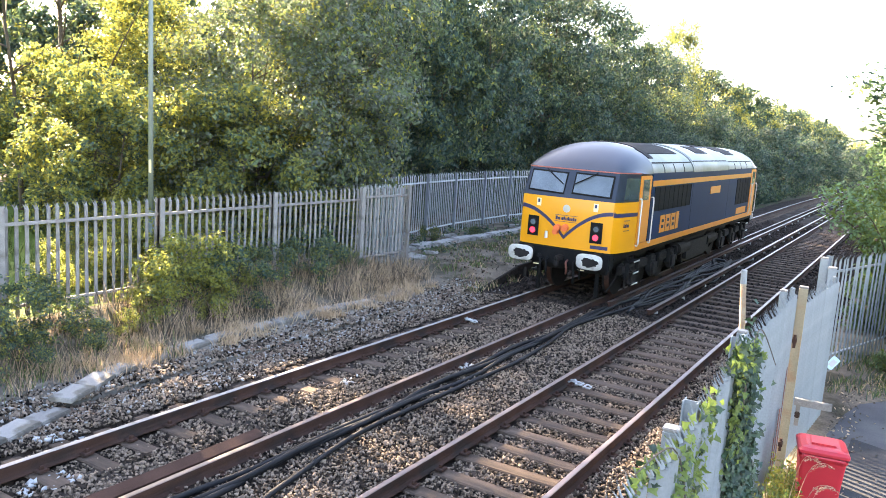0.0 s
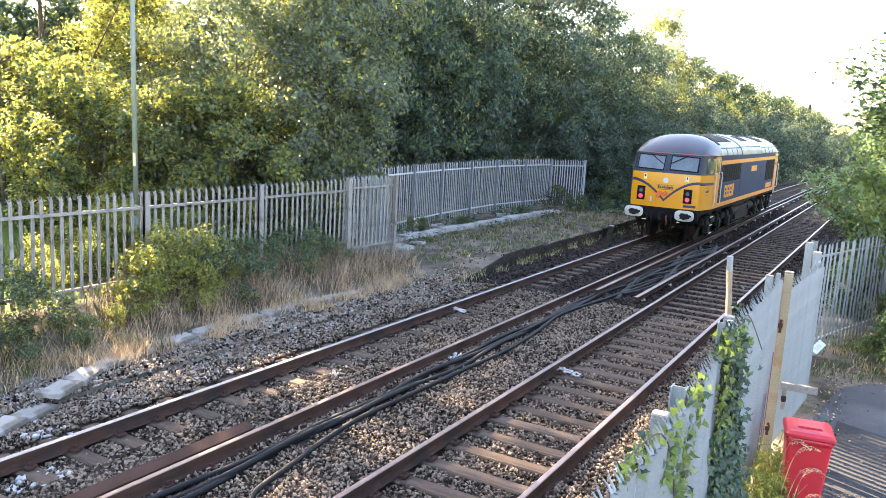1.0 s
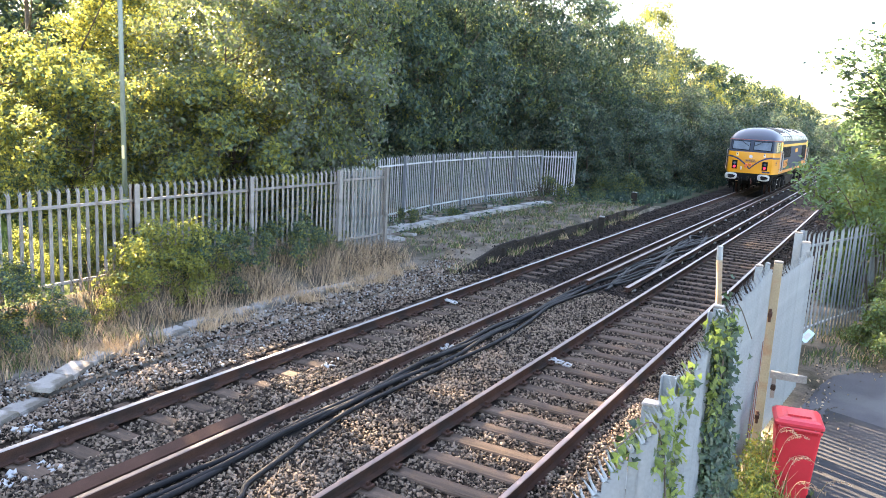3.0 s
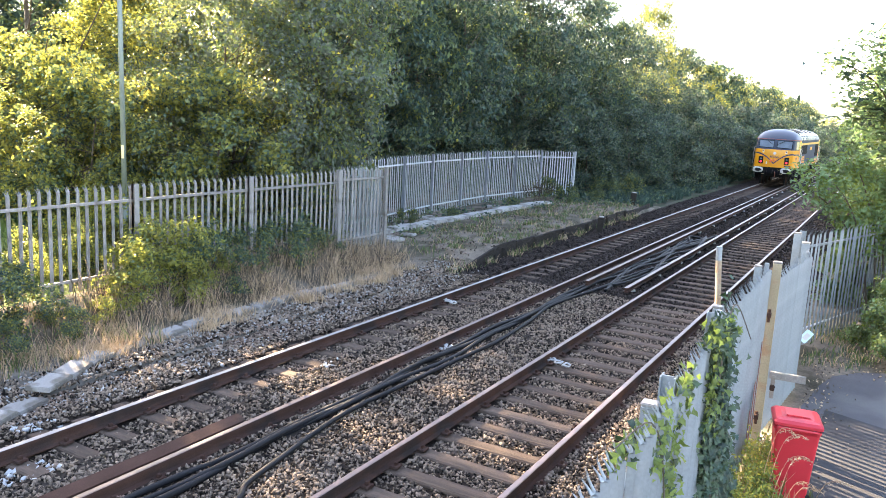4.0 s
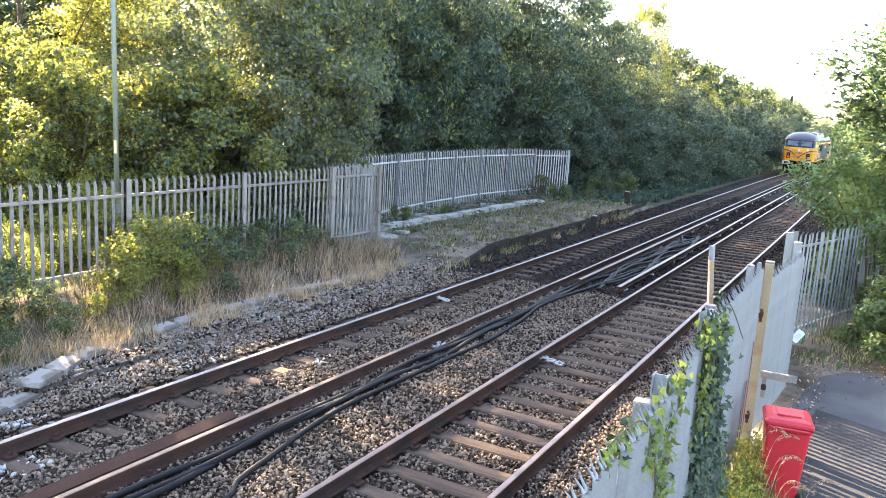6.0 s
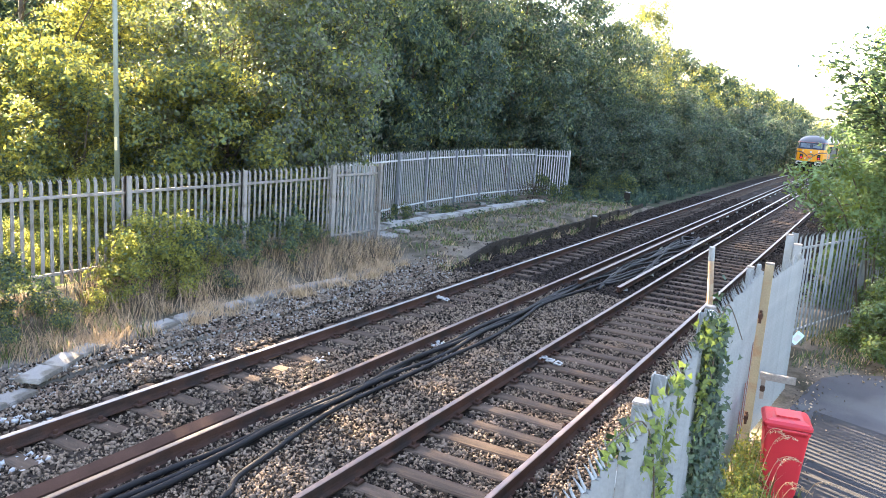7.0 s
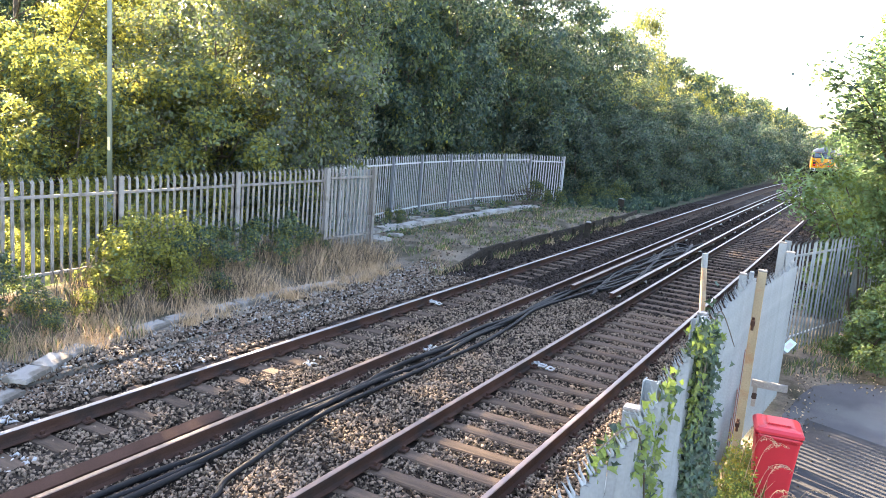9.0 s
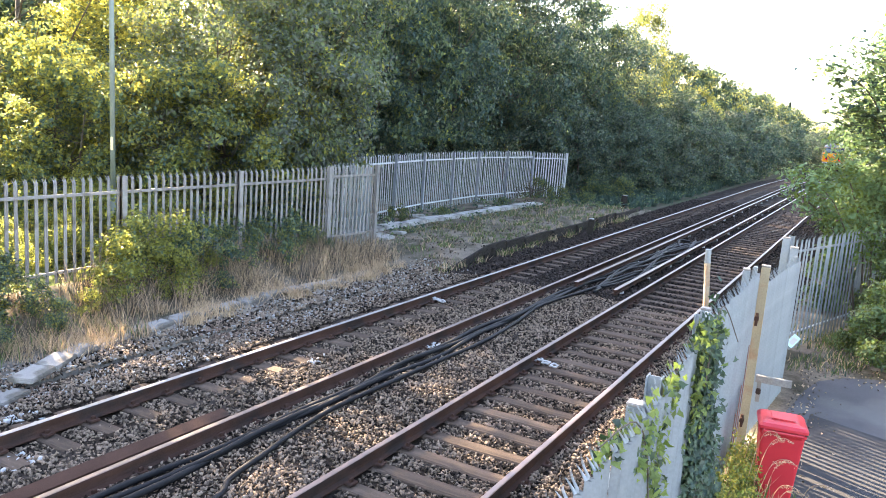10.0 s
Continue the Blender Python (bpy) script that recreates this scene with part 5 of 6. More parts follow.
C = np.stack([r.uniform(-13.6, -9.7, 2600), r.uniform(33, 60, 2600), r.uniform(0.02, 0.35, 2600)], 1)
tagged(leaves_mesh("low_plants", C, np.tile([0, 0, 1.0], (2600, 1)), 0.16, 0.11, (M_LEAFD, M_LEAF)), "low green plants at the foot of the trees", "plants", kind="stuff")
C = np.stack([r.uniform(-15.0, -12.2, 1800), r.uniform(19, 35, 1800), r.uniform(0.02, 0.28, 1800)], 1)
C = C[np.sin(C[:, 1] * 1.3) + np.sin(C[:, 0] * 3) > 0.2]
C[:, 2] += 0.1
tagged(leaves_mesh("low_plants", C, np.tile([0, 0, 1.0], (len(C), 1)), 0.12, 0.09, (M_LEAF, M_LEAFD)), "low green weeds beside concrete slabs", "plants", kind="stuff")


# ---------- cables ----------
def wig(x, y, k):
    return (x + 0.045 * math.sin(y * 0.9 + k * 2.1) + 0.03 * math.sin(y * 2.3 + k), y, 0.05 + 0.02 * (k % 2) + 0.015 * math.sin(y * 1.7 + k * 3))


for k, (a, b) in enumerate(((-5.96, -5.72), (-5.88, -5.60), (-5.82, -5.45))):
    pts = [wig(a, 2.5 + 0.7 * i, k) for i in range(20)] + [wig(a + (b - a) * (i / 6), 16.5 + 1.5 * i, k + 5) for i in range(8)]
    tagged(tube("cable", pts, 0.036, M_CABLE, None, seg=8), "thick black cable lying on the ballast between tracks", "cable", "cables between the tracks")
pts = [(-5.12, 4.9, 0.03), (-5.2, 5.4, 0.04), (-5.35, 5.68, 0.05), (-5.47, 6.34, 0.05), (-5.61, 7.1, 0.05), (-5.68, 7.9, 0.06), (-5.66, 8.9, 0.06), (-5.62, 10.5, 0.05), (-5.55, 12.0, 0.06), (-5.66, 13.6, 0.06), (-5.8, 15.0, 0.07), (-5.62, 17.0, 0.06), (-5.4, 19, 0.05), (-5.2, 22, 0.05)]
tagged(tube("cable", pts, 0.033, M_CABLE, None, seg=8), "thick black cable curling away from the bundle", "cable", "cables between the tracks")
for k in range(6):
    x = -5.65 + 0.13 * k
    pts = [(x + 0.16 * math.sin(i * 1.1 + k * 1.7), 16.8 + k * 0.35 + i * 0.95, 0.05 + 0.03 * ((i + k) % 2)) for i in range(12)]
    tagged(tube("cable", pts, 0.034, M_CABLE, None, seg=7), "black cable in a loose tangle by the conductor rail", "cable", "cables between the tracks")
tagged(tube("cable", [(-5.5, 27.8, 0.05), (-5.75, 27.2, 0.14), (-5.55, 26.4, 0.06), (-5.3, 25.8, 0.05)], 0.04, M_CABLE, None, seg=7), "bent black cable end beside the conductor rail", "cable", "cables between the tracks")


# ---------- concrete trough, slabs, timber edge ----------
def along(pts, step):
    """Places every step metres along a line of points, with the heading."""
    out, left = [], 0.0
    for a, b in zip(pts, pts[1:]):
        a, b = Vector((*a, 0)), Vector((*b, 0))
        L = (b - a).length
        s = left
        while s < L:
            p = a + (b - a) * (s / L)
            out.append((p.x, p.y, math.degrees(math.atan2((b - a).y, (b - a).x))))
            s += step
        left = s - L
    return out


def build_trough():
    t = thing("cable_trough", "pale concrete cable trough lids half buried in dry grass", "cable trough", kind="structure")
    bm = box_bm([(0, 0, 0, 0.57, 0.34, 0.07)], 0.012)
    first = part("trough_lid", bm, M_TROUGH, t)
    rr = random.Random(3)
    spots = along([(-8.75, 4.6), (-9.05, 5.4), (-9.25, 5.9), (-9.52, 6.45), (-9.85, 7.1), (-10.15, 8.1), (-10.25, 9.3), (-10.32, 11.0), (-10.28, 12.6), (-10.15, 14.2)], 0.585)
    for i, (x, y, a) in enumerate(spots):
        m = pose(x, y, max(ground_z(x, y), bed_z(x, y) if x > -9.3 else -1) + (0.05 if y < 7.5 else 0.02) + rr.uniform(-0.012, 0.012), rr.uniform(-1.5, 1.5), rr.uniform(-1.5, 1.5), a + rr.uniform(-2, 2))
        if i == 0:
            first.matrix_basis = m
        else:
            share("trough_lid", first.data, t, m)


build_trough()


def build_slabs():
    s = thing("edging_slabs", "row of pale concrete edging slabs on the old platform", "paving", kind="structure")
    first = part("slab", box_bm([(0, 0, 0, 1.19, 0.46, 0.12)], 0.015), M_CONC, s)
    rr = random.Random(4)
    for i, (x, y, a) in enumerate(along([(-13.55, 18.9), (-13.45, 23.0), (-13.35, 27.3), (-13.25, 32.4)], 1.2)):
        m = pose(x, y, ground_z(x, y) + 0.07 + rr.uniform(-0.02, 0.02), rr.uniform(-2, 2), rr.uniform(-2, 2), a + rr.uniform(-4, 4))
        if i == 0:
            first.matrix_basis = m
        else:
            share("slab", first.data, s, m)
    for x, y in ((-14.2, 20.6), (-14.5, 21.5), (-14.0, 22.0), (-14.6, 24.6), (-14.3, 29.5), (-12.6, 20.2), (-12.4, 19.0)):
        o = part("broken_slab", box_bm([(0, 0, 0, rr.uniform(0.3, 0.7), rr.uniform(0.25, 0.5), 0.09)], 0.02), M_CONC, s)
        o.matrix_basis = pose(x, y, ground_z(x, y) + 0.04, rr.uniform(-6, 6), rr.uniform(-6, 6), rr.uniform(0, 180))


build_slabs()


def build_timber_edge():
    """Old boards on edge behind stakes, uneven along the top, with a fallen one at the near end."""
    t = thing("timber_edging", "dark old timber boards holding up the platform edge", "retaining wall", kind="structure")
    rr = random.Random(12)
    spots = along([(-9.32, 19.5), (-9.34, 22.2), (-9.33, 26.5), (-9.34, 29.4), (-9.36, 32.0), (-9.5, 34.6)], 1.36)
    for i, (x, y, a) in enumerate(spots):
        h = 0.36 + rr.uniform(-0.035, 0.03) - 0.006 * i
        o = part("board", box_bm([(0, 0, h / 2, 1.38, 0.075, h)], 0.014), M_TIMBER, t)
        o.matrix_basis = pose(x + rr.uniform(-0.015, 0.015), y + 0.68, -0.06 + rr.uniform(-0.015, 0.015), rr.uniform(-5, 5), rr.uniform(-1.4, 1.4), a + rr.uniform(-1.2, 1.2))
    for k in (0, 1):
        A, B = Vector((-9.18 - 0.05 * k, 17.2 + 0.1 * k, -0.12)), Vector((-9.32 - 0.06 * k, 19.55, 0.17 - 0.06 * k))
        d = B - A
        o = part("fallen_board", box_bm([(0, 0, 0, d.length, 0.08, 0.22 - 0.06 * k)], 0.02), M_TIMBER, t)
        o.matrix_basis = Matrix.Translation((A + B) / 2) @ d.to_track_quat("X", "Z").to_matrix().to_4x4()
    for i, (x, y, a) in enumerate(along([(-9.26, 19.9), (-9.28, 22.2), (-9.27, 26.5), (-9.28, 29.4), (-9.3, 32.0)], 2.3)):
        h = 0.33 + rr.uniform(-0.05, 0.05)
        o = part("stake", box_bm([(0, 0, h / 2, 0.09, 0.09, h)], 0.015), M_TIMBER, t)
        o.matrix_basis = pose(x + 0.02, y, -0.08, rr.uniform(-4, 4), rr.uniform(-4, 4), rr.uniform(-10, 10))


build_timber_edge()


def build_brush_pile(x, y):
    """A tangle of dead cut branches thrown against the fence."""
    t = thing("brush_pile", "tangle of dead grey-brown branches against the fence", "branches", pose(x, y, 0))
    r = random.Random(77)
    for k in range(46):
        a, l = r.uniform(0, 6.28), r.uniform(0.5, 1.25)
        p = Vector((r.uniform(-0.45, 0.45), r.uniform(-0.7, 0.7), r.uniform(0.0, 0.45)))
        q = p + Vector((math.cos(a) * l * 0.6, math.sin(a) * l * 0.6, r.uniform(0.05, 0.9) * l))
        m = (p + q) / 2 + Vector((r.uniform(-.1, .1), r.uniform(-.1, .1), r.uniform(0, .15)))
        tube("branch", [p, m, q], 0.014, M_BARK, t, seg=5, r_end=0.004)


build_brush_pile(-14.5, 35.0)
for x, y, h, w, lab in ((-8.75, 26.7, 0.62, 0.2, "short weathered timber post stub beside the track"), (-10.35, 36.0, 0.72, 0.26, "short dark timber post stub near the trees")):
    p = thing("post_stub", lab, "post", pose(x, y, -0.1, 2, 3, 12), "post stubs")
    part("stub", box_bm([(0, 0, h / 2, w, w, h)], 0.03), M_TIMBER, p)
    part("worn_top", box_bm([(0, 0, h + 0.008, w * 0.86, w * 0.86, 0.03)], 0.012), M_CONC, p, "pale worn end grain")


# white paint on stones
for k, (x0, x1, y0, y1, n) in enumerate(((-6.25, -5.98, 11.0, 11.4, 30), (-8.5, -8.05, 5.1, 5.6, 40), (-7.6, -7.2, 4.3, 4.9, 40), (-7.3, -7.0, 9.0, 9.6, 12), (-8.6, -8.2, 7.6, 8.6, 14))):
    tagged(stones("painted_ballast", n, x0, x1, y0, y1, 0.07, 80 + k, M_PALEPAINT), "ballast stones splashed with white paint", "ballast", kind="stuff")


# painted figures on the ballast, too worn to read
for xm, ym, zm, a in ((-4.28, 11.6, 0.045, -20), (-7.66, 13.96, 0.05, -20)):
    t = thing("paint_mark", "worn white painted marking on the ballast", "marking", pose(xm, ym, zm, 0, 0, a), "paint marks")
    for k in (-1, 0, 1):
        pts = [(k * 0.17 + 0.055 * math.cos(g * 0.7854) + 0.01 * math.sin(g * 3 + k), 0.075 * math.sin(g * 0.7854), 0.012 * math.sin(g * 2.1 + k)) for g in range(9)]
        tube("stroke", pts, 0.016, M_PALEPAINT, t, seg=5)


# ---------- lamp post ----------
def build_lamp_post(x, y):
    z0 = ground_z(x, y)
    t = thing("lamp_post", "slim grey-green steel lamp post behind the fence", "lamp post", pose(x, y, z0 - 0.05, 0.3, -0.4, 0))
    part("pole", cyl_bm([((0, 0, 0), (0, 0, 1.3), 0.075, 0.075), ((0, 0, 1.3), (0, 0, 7.4), 0.055, 0.045)], 14), M_POLE, t, smooth=True)
    part("collar", cyl_bm([((0, 0, 1.28), (0, 0, 1.36), 0.085, 0.06)], 14), M_POLE, t)
    part("notice", box_bm([(0.03, -0.045, 2.3, 0.07, 0.03, 0.28)], 0.01), M_CREAM, t, "faded notice band")
    part("lantern", box_bm([(0.25, 0, 7.45, 0.6, 0.22, 0.12)], 0.04), M_POLE, t)


build_lamp_post(-14.0, 11.12)


# ---------- lane side: gates, bin, signs ----------
def gate_leaf(a, b, h, label):
    f = thing("palisade_gate", label, "gate", pose(0, 0, 0), "palisade gates", "structure")
    me = pale_mesh(h, material=M_GALV, tip=-1, d=0.03)
    A, B = Vector((*a, 0)), Vector((*b, 0))
    d = B - A
    L, u = d.length, d.normalized()
    ang = math.degrees(math.atan2(d.y, d.x))
    k = 0.06
    while k < L:
        q = A + u * k
        share("pale", me, f, pose(q.x, q.y, 0.06, R.uniform(-.4, .4), R.uniform(-.4, .4), ang + 180 + R.uniform(-1.5, 1.5)))
        k += 0.13
    nrm = Vector((-u.y, u.x, 0))
    for z in (0.32, 1.2, h - 0.3):
        o = part("gate_rail", box_bm([(0, 0, 0, L, 0.05, 0.05)], 0.006), M_GALV, f)
        mid = (A + B) / 2 + nrm * 0.04
        o.matrix_basis = pose(mid.x, mid.y, z, 0, 0, ang)
    for q in (A + u * 0.03, B - u * 0.03):
        o = part("gate_stile", box_bm([(0, 0, h / 2, 0.05, 0.05, h - 0.1)], 0.006), M_GALV, f)
        o.matrix_basis = pose(q.x + nrm.x * 0.04, q.y + nrm.y * 0.04, 0.05, 0, 0, ang)
    return f


gate_leaf((-1.13, 7.05), (-1.14, 10.05), 2.34, "closed grey galvanised palisade gate with red-brown stains")
gate_leaf((-1.10, 10.3), (-0.92, 12.75), 2.16, "closed grey galvanised palisade gate beside the bin")
palisade([(-0.92, 12.85), (-1.25, 15.2)], 2.0, M_GALV, "galvanised palisade fence panel beside the gate", 0.14, face=-1)


def build_gate_post(x, y, h, w, label, material, lean=0.0, hinges=True):
    p = thing("gate_post", label, "post", pose(x, y, -0.05, lean, -lean * 0.4, 4), "gate posts")
    part("shaft", box_bm([(0, 0, h / 2, w, w, h)], 0.01), material, p)
    part("cap", box_bm([(0, 0, h + 0.01, w * 1.04, w * 1.04, 0.02)], 0.006), M_GALVOLD, p)
    if hinges:
        for z in (0.45, 1.75):
            hg = part("hinge", box_bm([(-0.02, -w * 0.75, z, 0.05, 0.12, 0.07)], 0.01), M_RUST, p, "rusty hinge")
            part("hinge_pin", cyl_bm([((-0.02, -w * 0.9, z - 0.09), (-0.02, -w * 0.9, z + 0.07), 0.018, 0.018)], 8), M_RUST, hg)


build_gate_post(-1.08, 10.18, 2.38, 0.10, "yellowed square steel gate post with rusty hinges", M_POST)
build_gate_post(-1.22, 9.6, 2.40, 0.08, "grey square gate post behind the palisade", M_GALV, hinges=False)
build_gate_post(-1.22, 7.3, 2.36, 0.09, "grey square fence post behind the palisade", M_GALV, hinges=False)
build_gate_post(-1.12, 4.72, 2.26, 0.10, "grey square fence post beside ivy", M_GALV, hinges=False)
build_gate_post(-1.2, 13.5, 2.36, 0.11, "grey square corner post of the gateway", M_GALV, hinges=False)
build_gate_post(-1.05, 13.3, 2.25, 0.12, "grey square corner post of the fence", M_GALV, hinges=False)
pole = thing("marker_pole", "leaning yellowed wooden pole beside the track fence", "pole", pose(-1.70, 10.75, -0.05))
part("shaft", cyl_bm([((0.04, 0.0, 0), (-0.14, -0.14, 2.25), 0.04, 0.038)], 12), M_POST, pole, smooth=True)
part("tip", cyl_bm([((-0.14, -0.14, 2.25), (-0.147, -0.145, 2.43), 0.039, 0.038)], 12), M_GALV, pole, "grey weathered tip")
latch = thing("steel_bracket", "grey steel bracket projecting from the gate", "bracket", pose(-0.98, 10.35, 0.86, 0, 0, 5))
part("arm", box_bm([(0.16, 0, 0.02, 0.42, 0.012, 0.08), (0.16, 0.03, 0.06, 0.42, 0.06, 0.012), (0.0, 0, -0.12, 0.05, 0.04, 0.3)], 0.004), M_GALVOLD, latch)
part("padlock", box_bm([(0.0, -0.05, -0.12, 0.06, 0.03, 0.08)], 0.01), M_RUST, latch)
sg = thing("sign", "small tilted pale blue sign hanging on the gate", "sign", pose(-0.84, 12.85, 0.85, 0, 35, 15))
part("board", box_bm([(0, 0, 0, 0.12, 0.02, 0.20)], 0.006), M_SIGN, sg)
part("sign_print", box_bm([(0, -0.0115, 0.0, 0.07, 0.003, 0.11)]), M_WHITE, sg)
for x, y, z0, z1, w in ((-1.09, 9.55, 0.25, 1.0, 0.07), (-1.09, 9.72, 0.3, 1.45, 0.04), (-1.09, 9.38, 0.15, 0.7, 0.05)):
    st = thing("rust_streak", "red-brown stain running down the gate", "stain", pose(x, y, 0), "gate stains")
    part("streak", box_bm([(0.0, 0, (z0 + z1) / 2, 0.006, w, z1 - z0)], 0.002), M_REDSTAIN, st)


def build_bin(x, y, rz):
    b = thing("wheelie_bin", "bright red plastic wheelie bin with closed lid", "bin", pose(x, y, 0.02, 0, 0, rz) @ Matrix.Diagonal((0.78, 0.7, 0.95, 1)))
    rings = []
    for z, w, d, o in ((0.03, 0.20, 0.24, 0.02), (0.30, 0.225, 0.275, 0.01), (0.62, 0.25, 0.31, 0.0), (0.90, 0.272, 0.345, 0.0), (0.93, 0.29, 0.365, 0.0), (0.955, 0.29, 0.365, 0.0)):
        ring = []
        for sx, sy in ((1, 1), (-1, 1), (-1, -1), (1, -1)):
            for k in range(4):
                a = math.atan2(sy, sx) - math.pi / 4 + k * math.pi / 6
                ring.append((sx * (w - 0.04) + 0.04 * math.cos(a), sy * (d - 0.04) + 0.04 * math.sin(a) + o, z))
        rings.append(ring + ring[:1])
    V, F = loft(rings)
    F.append(tuple(range(16))[::-1])
    part("bin_body", bm_from(V, F), M_BIN, b)
    lid_r = []
    for z, w, d in ((0.955, 0.305, 0.385), (0.985, 0.305, 0.385), (1.015, 0.27, 0.345), (1.03, 0.20, 0.27)):
        ring = []
        for sx, sy in ((1, 1), (-1, 1), (-1, -1), (1, -1)):
            for k in range(4):
                a = math.atan2(sy, sx) - math.pi / 4 + k * math.pi / 6
                ring.append((sx * (w - 0.05) + 0.05 * math.cos(a), sy * (d - 0.05) + 0.05 * math.sin(a), z + 0.03 * (sy * d + 0.385)))
        lid_r.append(ring + ring[:1])
    V, F = loft(lid_r)
    F += [tuple(range(len(V) - 17, len(V) - 1)), tuple(range(16))[::-1]]
    lid = part("lid", bm_from(V, F), M_BIN, b, "closed red lid")
    part("lid_panel", box_bm([(0, 0.0, 1.05, 0.30, 0.40, 0.02, Matrix.Rotation(radians(1.7), 4, "X"))], 0.008), M_BIN, lid)
    part("handle", cyl_bm([((-0.24, 0.41, 0.96), (0.24, 0.41, 0.96), 0.016, 0.016)], 10), M_BIN, b)
    for s in (-1, 1):
        part("handle_bracket", box_bm([(0.24 * s, 0.385, 0.95, 0.03, 0.07, 0.05)], 0.006), M_BIN, b)
        w = part("wheel", cyl_bm([((0.20 * s, 0.24, 0.10), (0.255 * s, 0.24, 0.10), 0.10, 0.10)], 20), M_BLACK, b)
        part("hub", cyl_bm([((0.25 * s, 0.24, 0.10), (0.262 * s, 0.24, 0.10), 0.04, 0.04)], 12), M_UNDER, w)
    part("axle", cyl_bm([((-0.2, 0.24, 0.10), (0.2, 0.24, 0.10), 0.012, 0.012)], 8), M_UNDER, b)


def bm_from(V, F):
    me = bpy.data.meshes.new("tmp")
    me.from_pydata(V, [], F)
    bm = bmesh.new()
    bm.from_mesh(me)
    bpy.data.meshes.remove(me)
    bmesh.ops.remove_doubles(bm, verts=bm.verts[:], dist=1e-5)
    bmesh.ops.recalc_face_normals(bm, faces=bm.faces[:])
    return bm


build_bin(-0.55, 8.72, 190)


def build_lane():
    rr = random.Random(6)
    pts = [(-0.72 + rr.uniform(-0.06, 0.06), -6 + i * 0.5) for i in range(38)] + [(-0.6, 13.2), (-0.45, 13.9), (-0.1, 14.4), (0.5, 14.8), (1.3, 15.1), (2.4, 15.3), (4, 15.4), (9, 15.5)]
    V = [(x, y, 0.014) for x, y in pts] + [(9, -6, 0.014)]
    V += [(x, y, -0.1) for x, y, _ in V]
    n = len(V) // 2
    F = [tuple(range(n))[::-1]] + [(i, (i + 1) % n, n + (i + 1) % n, n + i) for i in range(n)]
    tagged(obj_from("lane", V, F, M_TAR), "worn grey tarmac lane beside the fence", "road", kind="structure")
    tagged(obj_from("tarmac_patch", [(-0.5, 8.2, 0.019), (1.6, 8.1, 0.019), (1.7, 11.3, 0.019), (-0.42, 12.1, 0.019), (-0.5, 8.2, 0.0), (1.6, 8.1, 0.0), (1.7, 11.3, 0.0), (-0.42, 12.1, 0.0)],
                    [(0, 1, 2, 3), (0, 4, 5, 1), (1, 5, 6, 2), (2, 6, 7, 3), (3, 7, 4, 0)], M_TARDK), "darker square tarmac repair in the lane", "road", kind="structure")
    P = [(-12.6, 6.4), (-16, 7.2), (-20, 8.4), (-28, 10.5)]
    V = []
    for x, y in P:
        V += [(x, y - 0.55, ground_z(x, y) + 0.07), (x, y + 0.55, ground_z(x, y) + 0.07)]
    tagged(obj_from("path", V, [(0, 1, 3, 2)[::-1], (2, 3, 5, 4)[::-1], (4, 5, 7, 6)[::-1]], M_PATH), "pinkish gravel footpath behind the fence", "path", kind="structure")


build_lane()
r = np.random.default_rng(61)
C = np.stack([-0.75 + np.abs(r.normal(0, 0.25, 350)), r.uniform(9.5, 15.2, 350), np.full(350, 0.03)], 1)
C = np.concatenate([C, np.stack([r.uniform(-0.5, 2.5, 500), 14.6 + 0.25 * r.uniform(-0.5, 2.5, 500) + r.normal(0, 0.35, 500), np.full(500, 0.03)], 1)])
tagged(leaves_mesh("leaf_litter", C, np.tile([0, 0, 1.0], (len(C), 1)), 0.045, 0.03, (M_STRAW, M_BARK, M_BARK)), "brown dead leaves along the lane's edge", "leaf litter", kind="stuff")


def build_weed_clump(x, y, h, seed):
    """A bushy weed: thin stems with many small leaves."""
    t = thing("weed_clump", "bushy yellow-green weed at the foot of the gate", "weed", pose(x, y, 0), "weed clumps")
    q = np.random.default_rng(seed)
    C = []
    for k in range(16):
        a, l = q.uniform(0, 6.28), q.uniform(0.05, 0.2)
        tip = (math.cos(a) * l, math.sin(a) * l * 1.4, h * q.uniform(0.6, 1.1))
        tube("stem", [(0.02 * math.cos(a), 0.02 * math.sin(a), 0.0), (tip[0] * 0.4, tip[1] * 0.4, tip[2] * 0.5), tip], 0.005, M_STEM, t, seg=4, r_end=0.002)
        u = q.uniform(0.25, 1.05, 34)[:, None]
        C.append(np.array(tip) * u * np.array([1, 1, 1.0]) + q.normal(0, 0.035, (34, 3)))
    C = np.concatenate(C)
    leaves_mesh("leaves", C, np.tile([0.2, -0.3, 0.8], (len(C), 1)), 0.05, 0.025, (M_VINE, M_WEED), t)


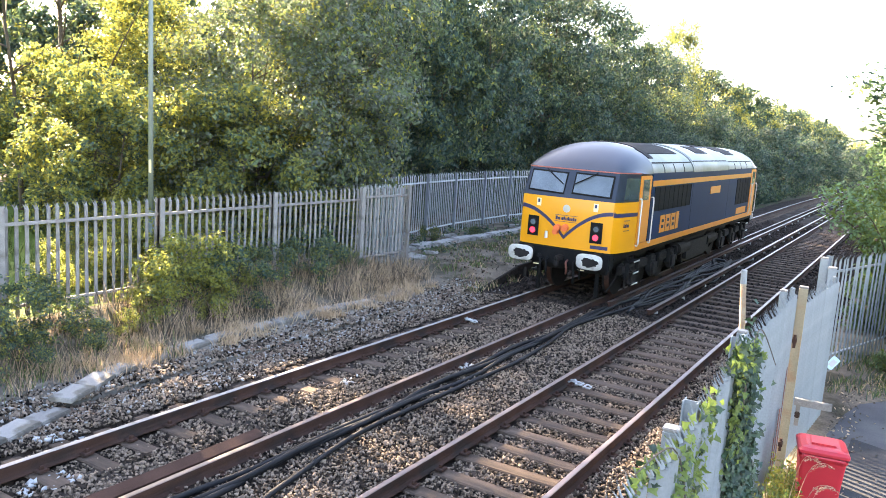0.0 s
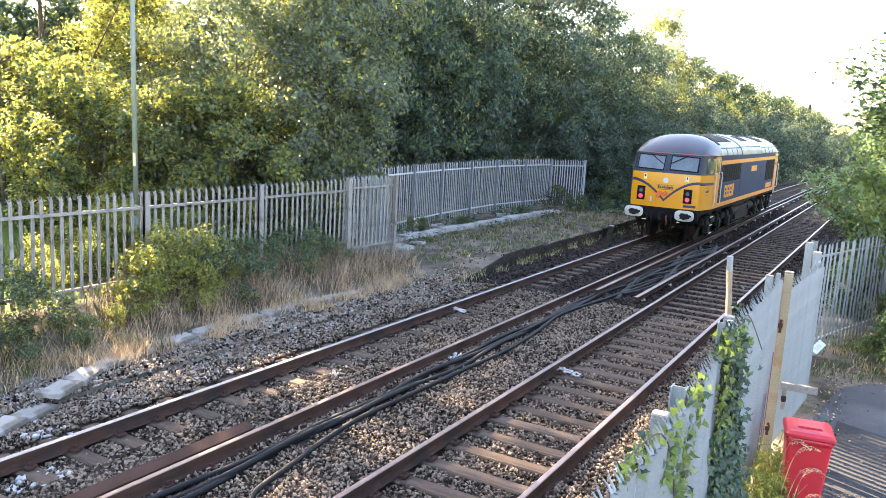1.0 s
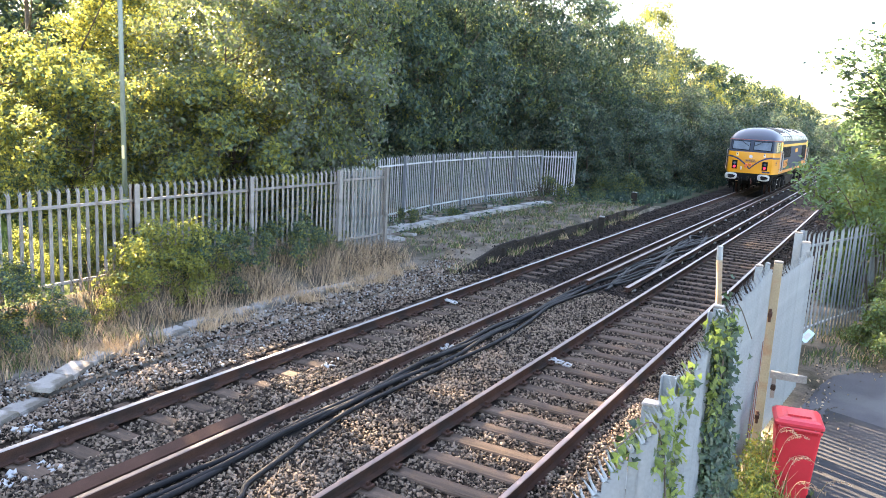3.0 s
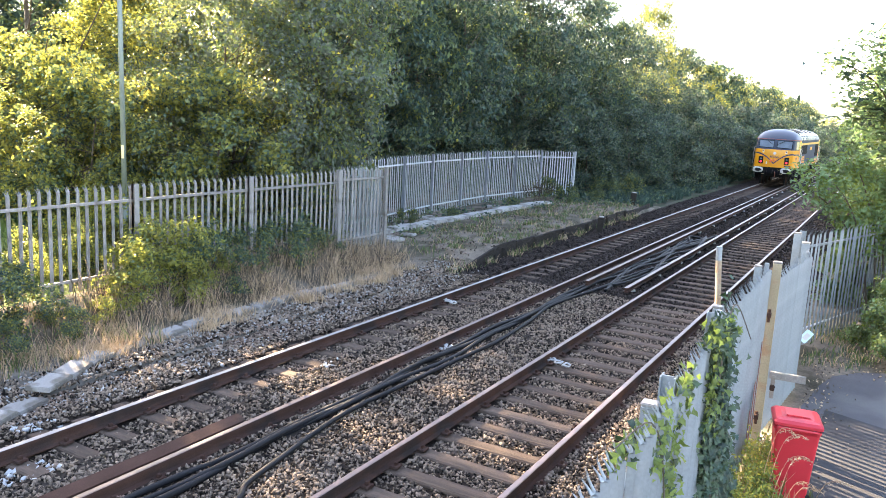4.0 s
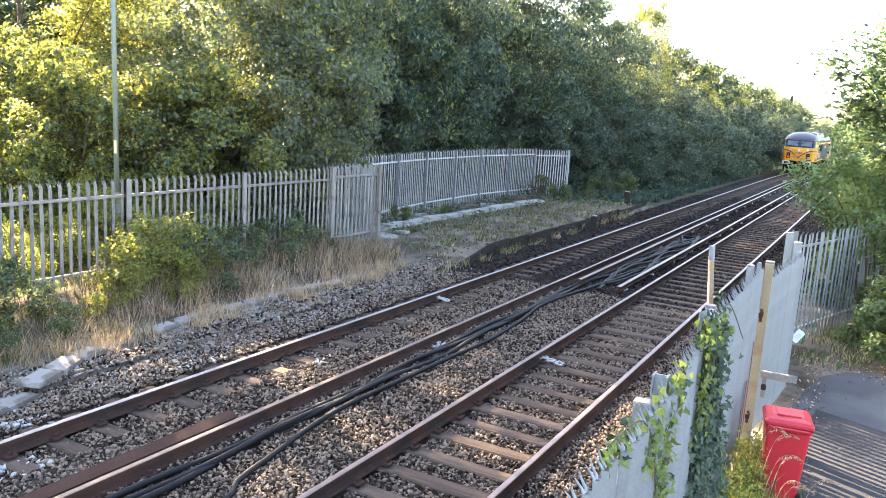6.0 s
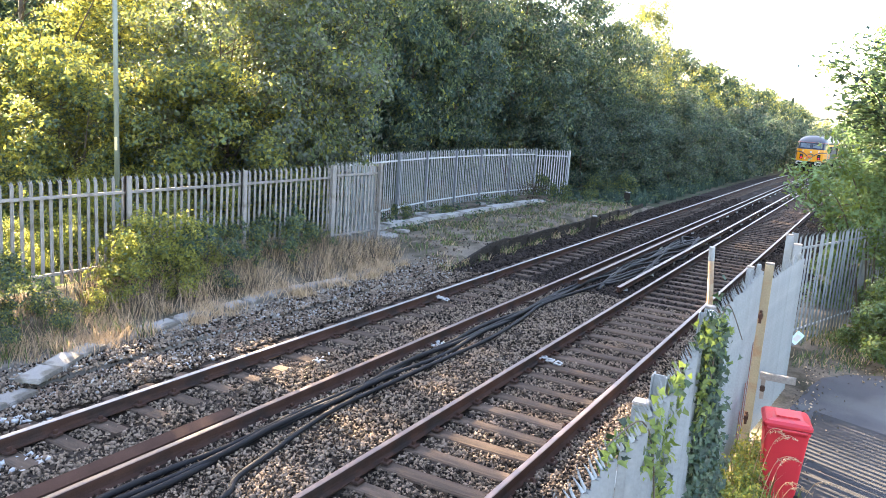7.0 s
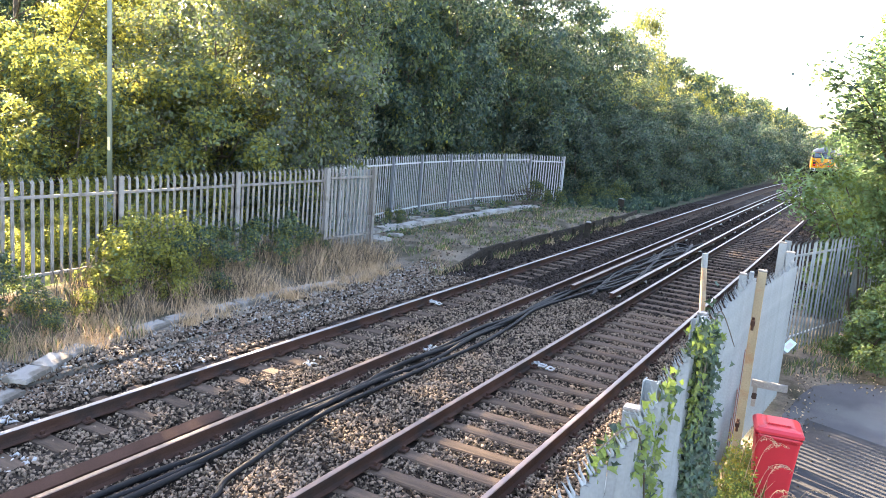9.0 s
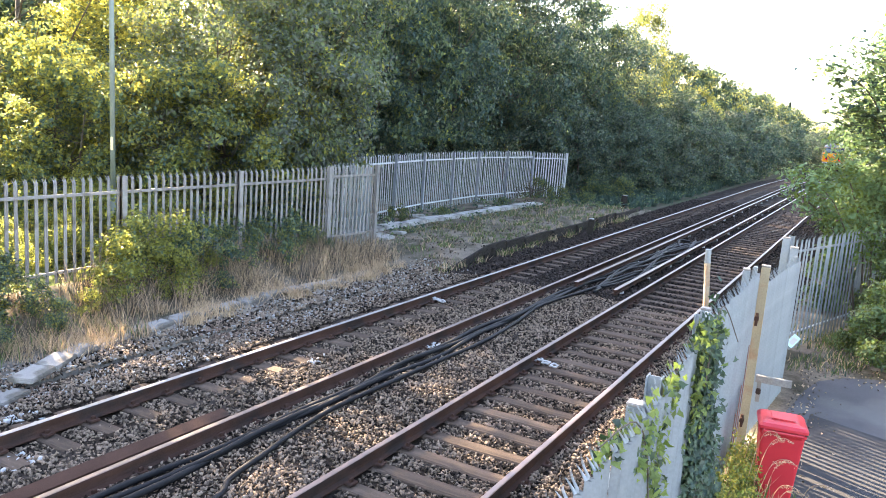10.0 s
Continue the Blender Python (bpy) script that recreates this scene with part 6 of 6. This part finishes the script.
def build_grass_stalk(x, y, h, seed):
    """A tall grass stalk that nods under its seed head."""
    t = thing("grass_stalk", "tall dry grass stalk with a nodding seed head", "grass", pose(x, y, 0), "grass stalks")
    q = random.Random(seed)
    a = q.uniform(-0.6, 0.9)
    d = Vector((math.cos(a), math.sin(a), 0))
    pts = [Vector((0, 0, 0)), d * 0.04 + Vector((0, 0, h * 0.5)), d * 0.12 + Vector((0, 0, h * 0.88)), d * 0.24 + Vector((0, 0, h * 0.98)), d * 0.34 + Vector((0, 0, h * 0.93))]
    tube("stalk", pts, 0.004, M_STRAW, t, seg=4, r_end=0.002)
    n = 46
    u = np.array([[q.uniform(0, 1)] for _ in range(n)])
    c = np.array(pts[2]) + (np.array(pts[4]) - np.array(pts[2])) * u + np.array([[0, 0, 0.09 * h]]) * (u * (1 - u) * 2)
    c += np.array([[q.gauss(0, 0.008) for _ in range(3)] for _ in range(n)])
    leaves_mesh("seed_head", c, np.tile([0, 0, 1.0], (n, 1)), 0.03, 0.009, (M_STRAW,), t)


for k, (x, y, h) in enumerate(((-0.85, 8.55, 0.62), (-0.92, 8.95, 0.55), (-0.72, 8.2, 0.5), (-0.95, 8.2, 0.55), (-0.62, 7.9, 0.42), (-0.86, 9.35, 0.4), (-0.9, 7.75, 0.5))):
    build_weed_clump(x, y, h, 200 + k)
for k, (x, y, h) in enumerate(((-0.72, 8.25, 0.95), (-0.66, 8.15, 0.8), (-0.6, 8.2, 0.7), (-0.78, 8.3, 1.05), (-0.55, 8.1, 0.6), (-0.5, 8.22, 0.5), (-0.3, 8.35, 0.55), (-0.9, 8.8, 0.95))):
    build_grass_stalk(x, y, h, 300 + k)


# ---------- climbers on the near fence ----------
def climber(name, label, spots, n, leaf, mats, stem_pts, seed):
    t = thing(name, label, "climbing plant", pose(0, 0, 0))
    r = np.random.default_rng(seed)
    C, N = [], []
    for x, y, z, sx, sy, sz, w in spots:
        k = int(n * w)
        p = r.normal(0, 1, (k, 3)) * np.array([sx, sy, sz])
        C.append(np.array([x, y, z]) + p)
        N.append(np.tile([0.8, -0.5, 0.35], (k, 1)))
    C, N = np.concatenate(C), np.concatenate(N)
    ok = C[:, 2] > 0.03
    leaves_mesh("leaves", C[ok], N[ok], leaf, leaf * 0.8, mats, t, jitter=0.45, lobed=True)
    for k, s in enumerate(stem_pts):
        tube("stem", s, 0.008, M_BARK, t, seg=5, r_end=0.004)


climber("ivy", "dense dark green ivy climbing the steel fence", [(-1.0, 6.35, 1.7, 0.035, 0.10, 0.35, 0.5), (-1.0, 6.6, 1.1, 0.04, 0.17, 0.4, 0.8), (-0.99, 6.9, 0.45, 0.05, 0.22, 0.3, 0.8), (-1.0, 6.3, 2.2, 0.04, 0.09, 0.12, 0.15)],
        3000, 0.068, (M_IVY, M_IVY, M_IVY, M_LEAFD), [[(-0.95, 6.9, 0), (-0.94, 6.6, 0.9), (-0.96, 6.4, 1.7), (-0.96, 6.25, 2.3)], [(-0.93, 6.2, 0), (-0.95, 6.3, 0.9), (-0.95, 6.5, 1.5)]], 91)
climber("vine", "pale green vine trailing over the fence top", [(-1.0, 6.3, 2.34, 0.05, 0.14, 0.06, 0.2), (-1.0, 5.1, 2.2, 0.03, 0.10, 0.08, 0.10), (-0.99, 4.45, 2.1, 0.03, 0.12, 0.10, 0.16), (-0.97, 4.75, 1.55, 0.03, 0.09, 0.28, 0.3), (-0.97, 4.85, 0.95, 0.04, 0.10, 0.3, 0.35), (-1.02, 3.85, 2.25, 0.03, 0.12, 0.05, 0.06), (-0.98, 6.1, 1.9, 0.03, 0.08, 0.2, 0.12)],
        1000, 0.07, (M_VINE, M_VINE, M_VINE, M_IVY), [[(-0.9, 4.8, 0), (-0.92, 4.7, 1.0), (-0.95, 4.5, 1.9), (-0.98, 4.2, 2.3), (-1.0, 3.6, 2.36)], [(-0.95, 6.1, 2.0), (-0.98, 6.4, 2.4), (-1.0, 6.9, 2.45), (-0.9, 7.2, 2.1)]], 92)


# ---------- motion ----------
LOCO_Y, LOCO_V = 16.95, 9.65


def motions():
    """The locomotive runs away along its track at a steady pace, its wheels turning."""
    rows = []
    for k in range(41):
        y = LOCO_Y + LOCO_V * k / 4
        rows.append((k / 4, pose(X1 + 0.05 + bend(y), y, 0.16 + dip(y), 0, 0, -math.degrees(math.atan2(bend(y + 9) - bend(y), 9)))))
    walk(loco, rows)
    turn = -math.degrees(LOCO_V / 0.56)
    for ws, y in wheelsets:
        walk(ws, [(k / 15, pose(0, y, 0.56, turn * k / 15, 0, 0)) for k in range(151)])


motions()
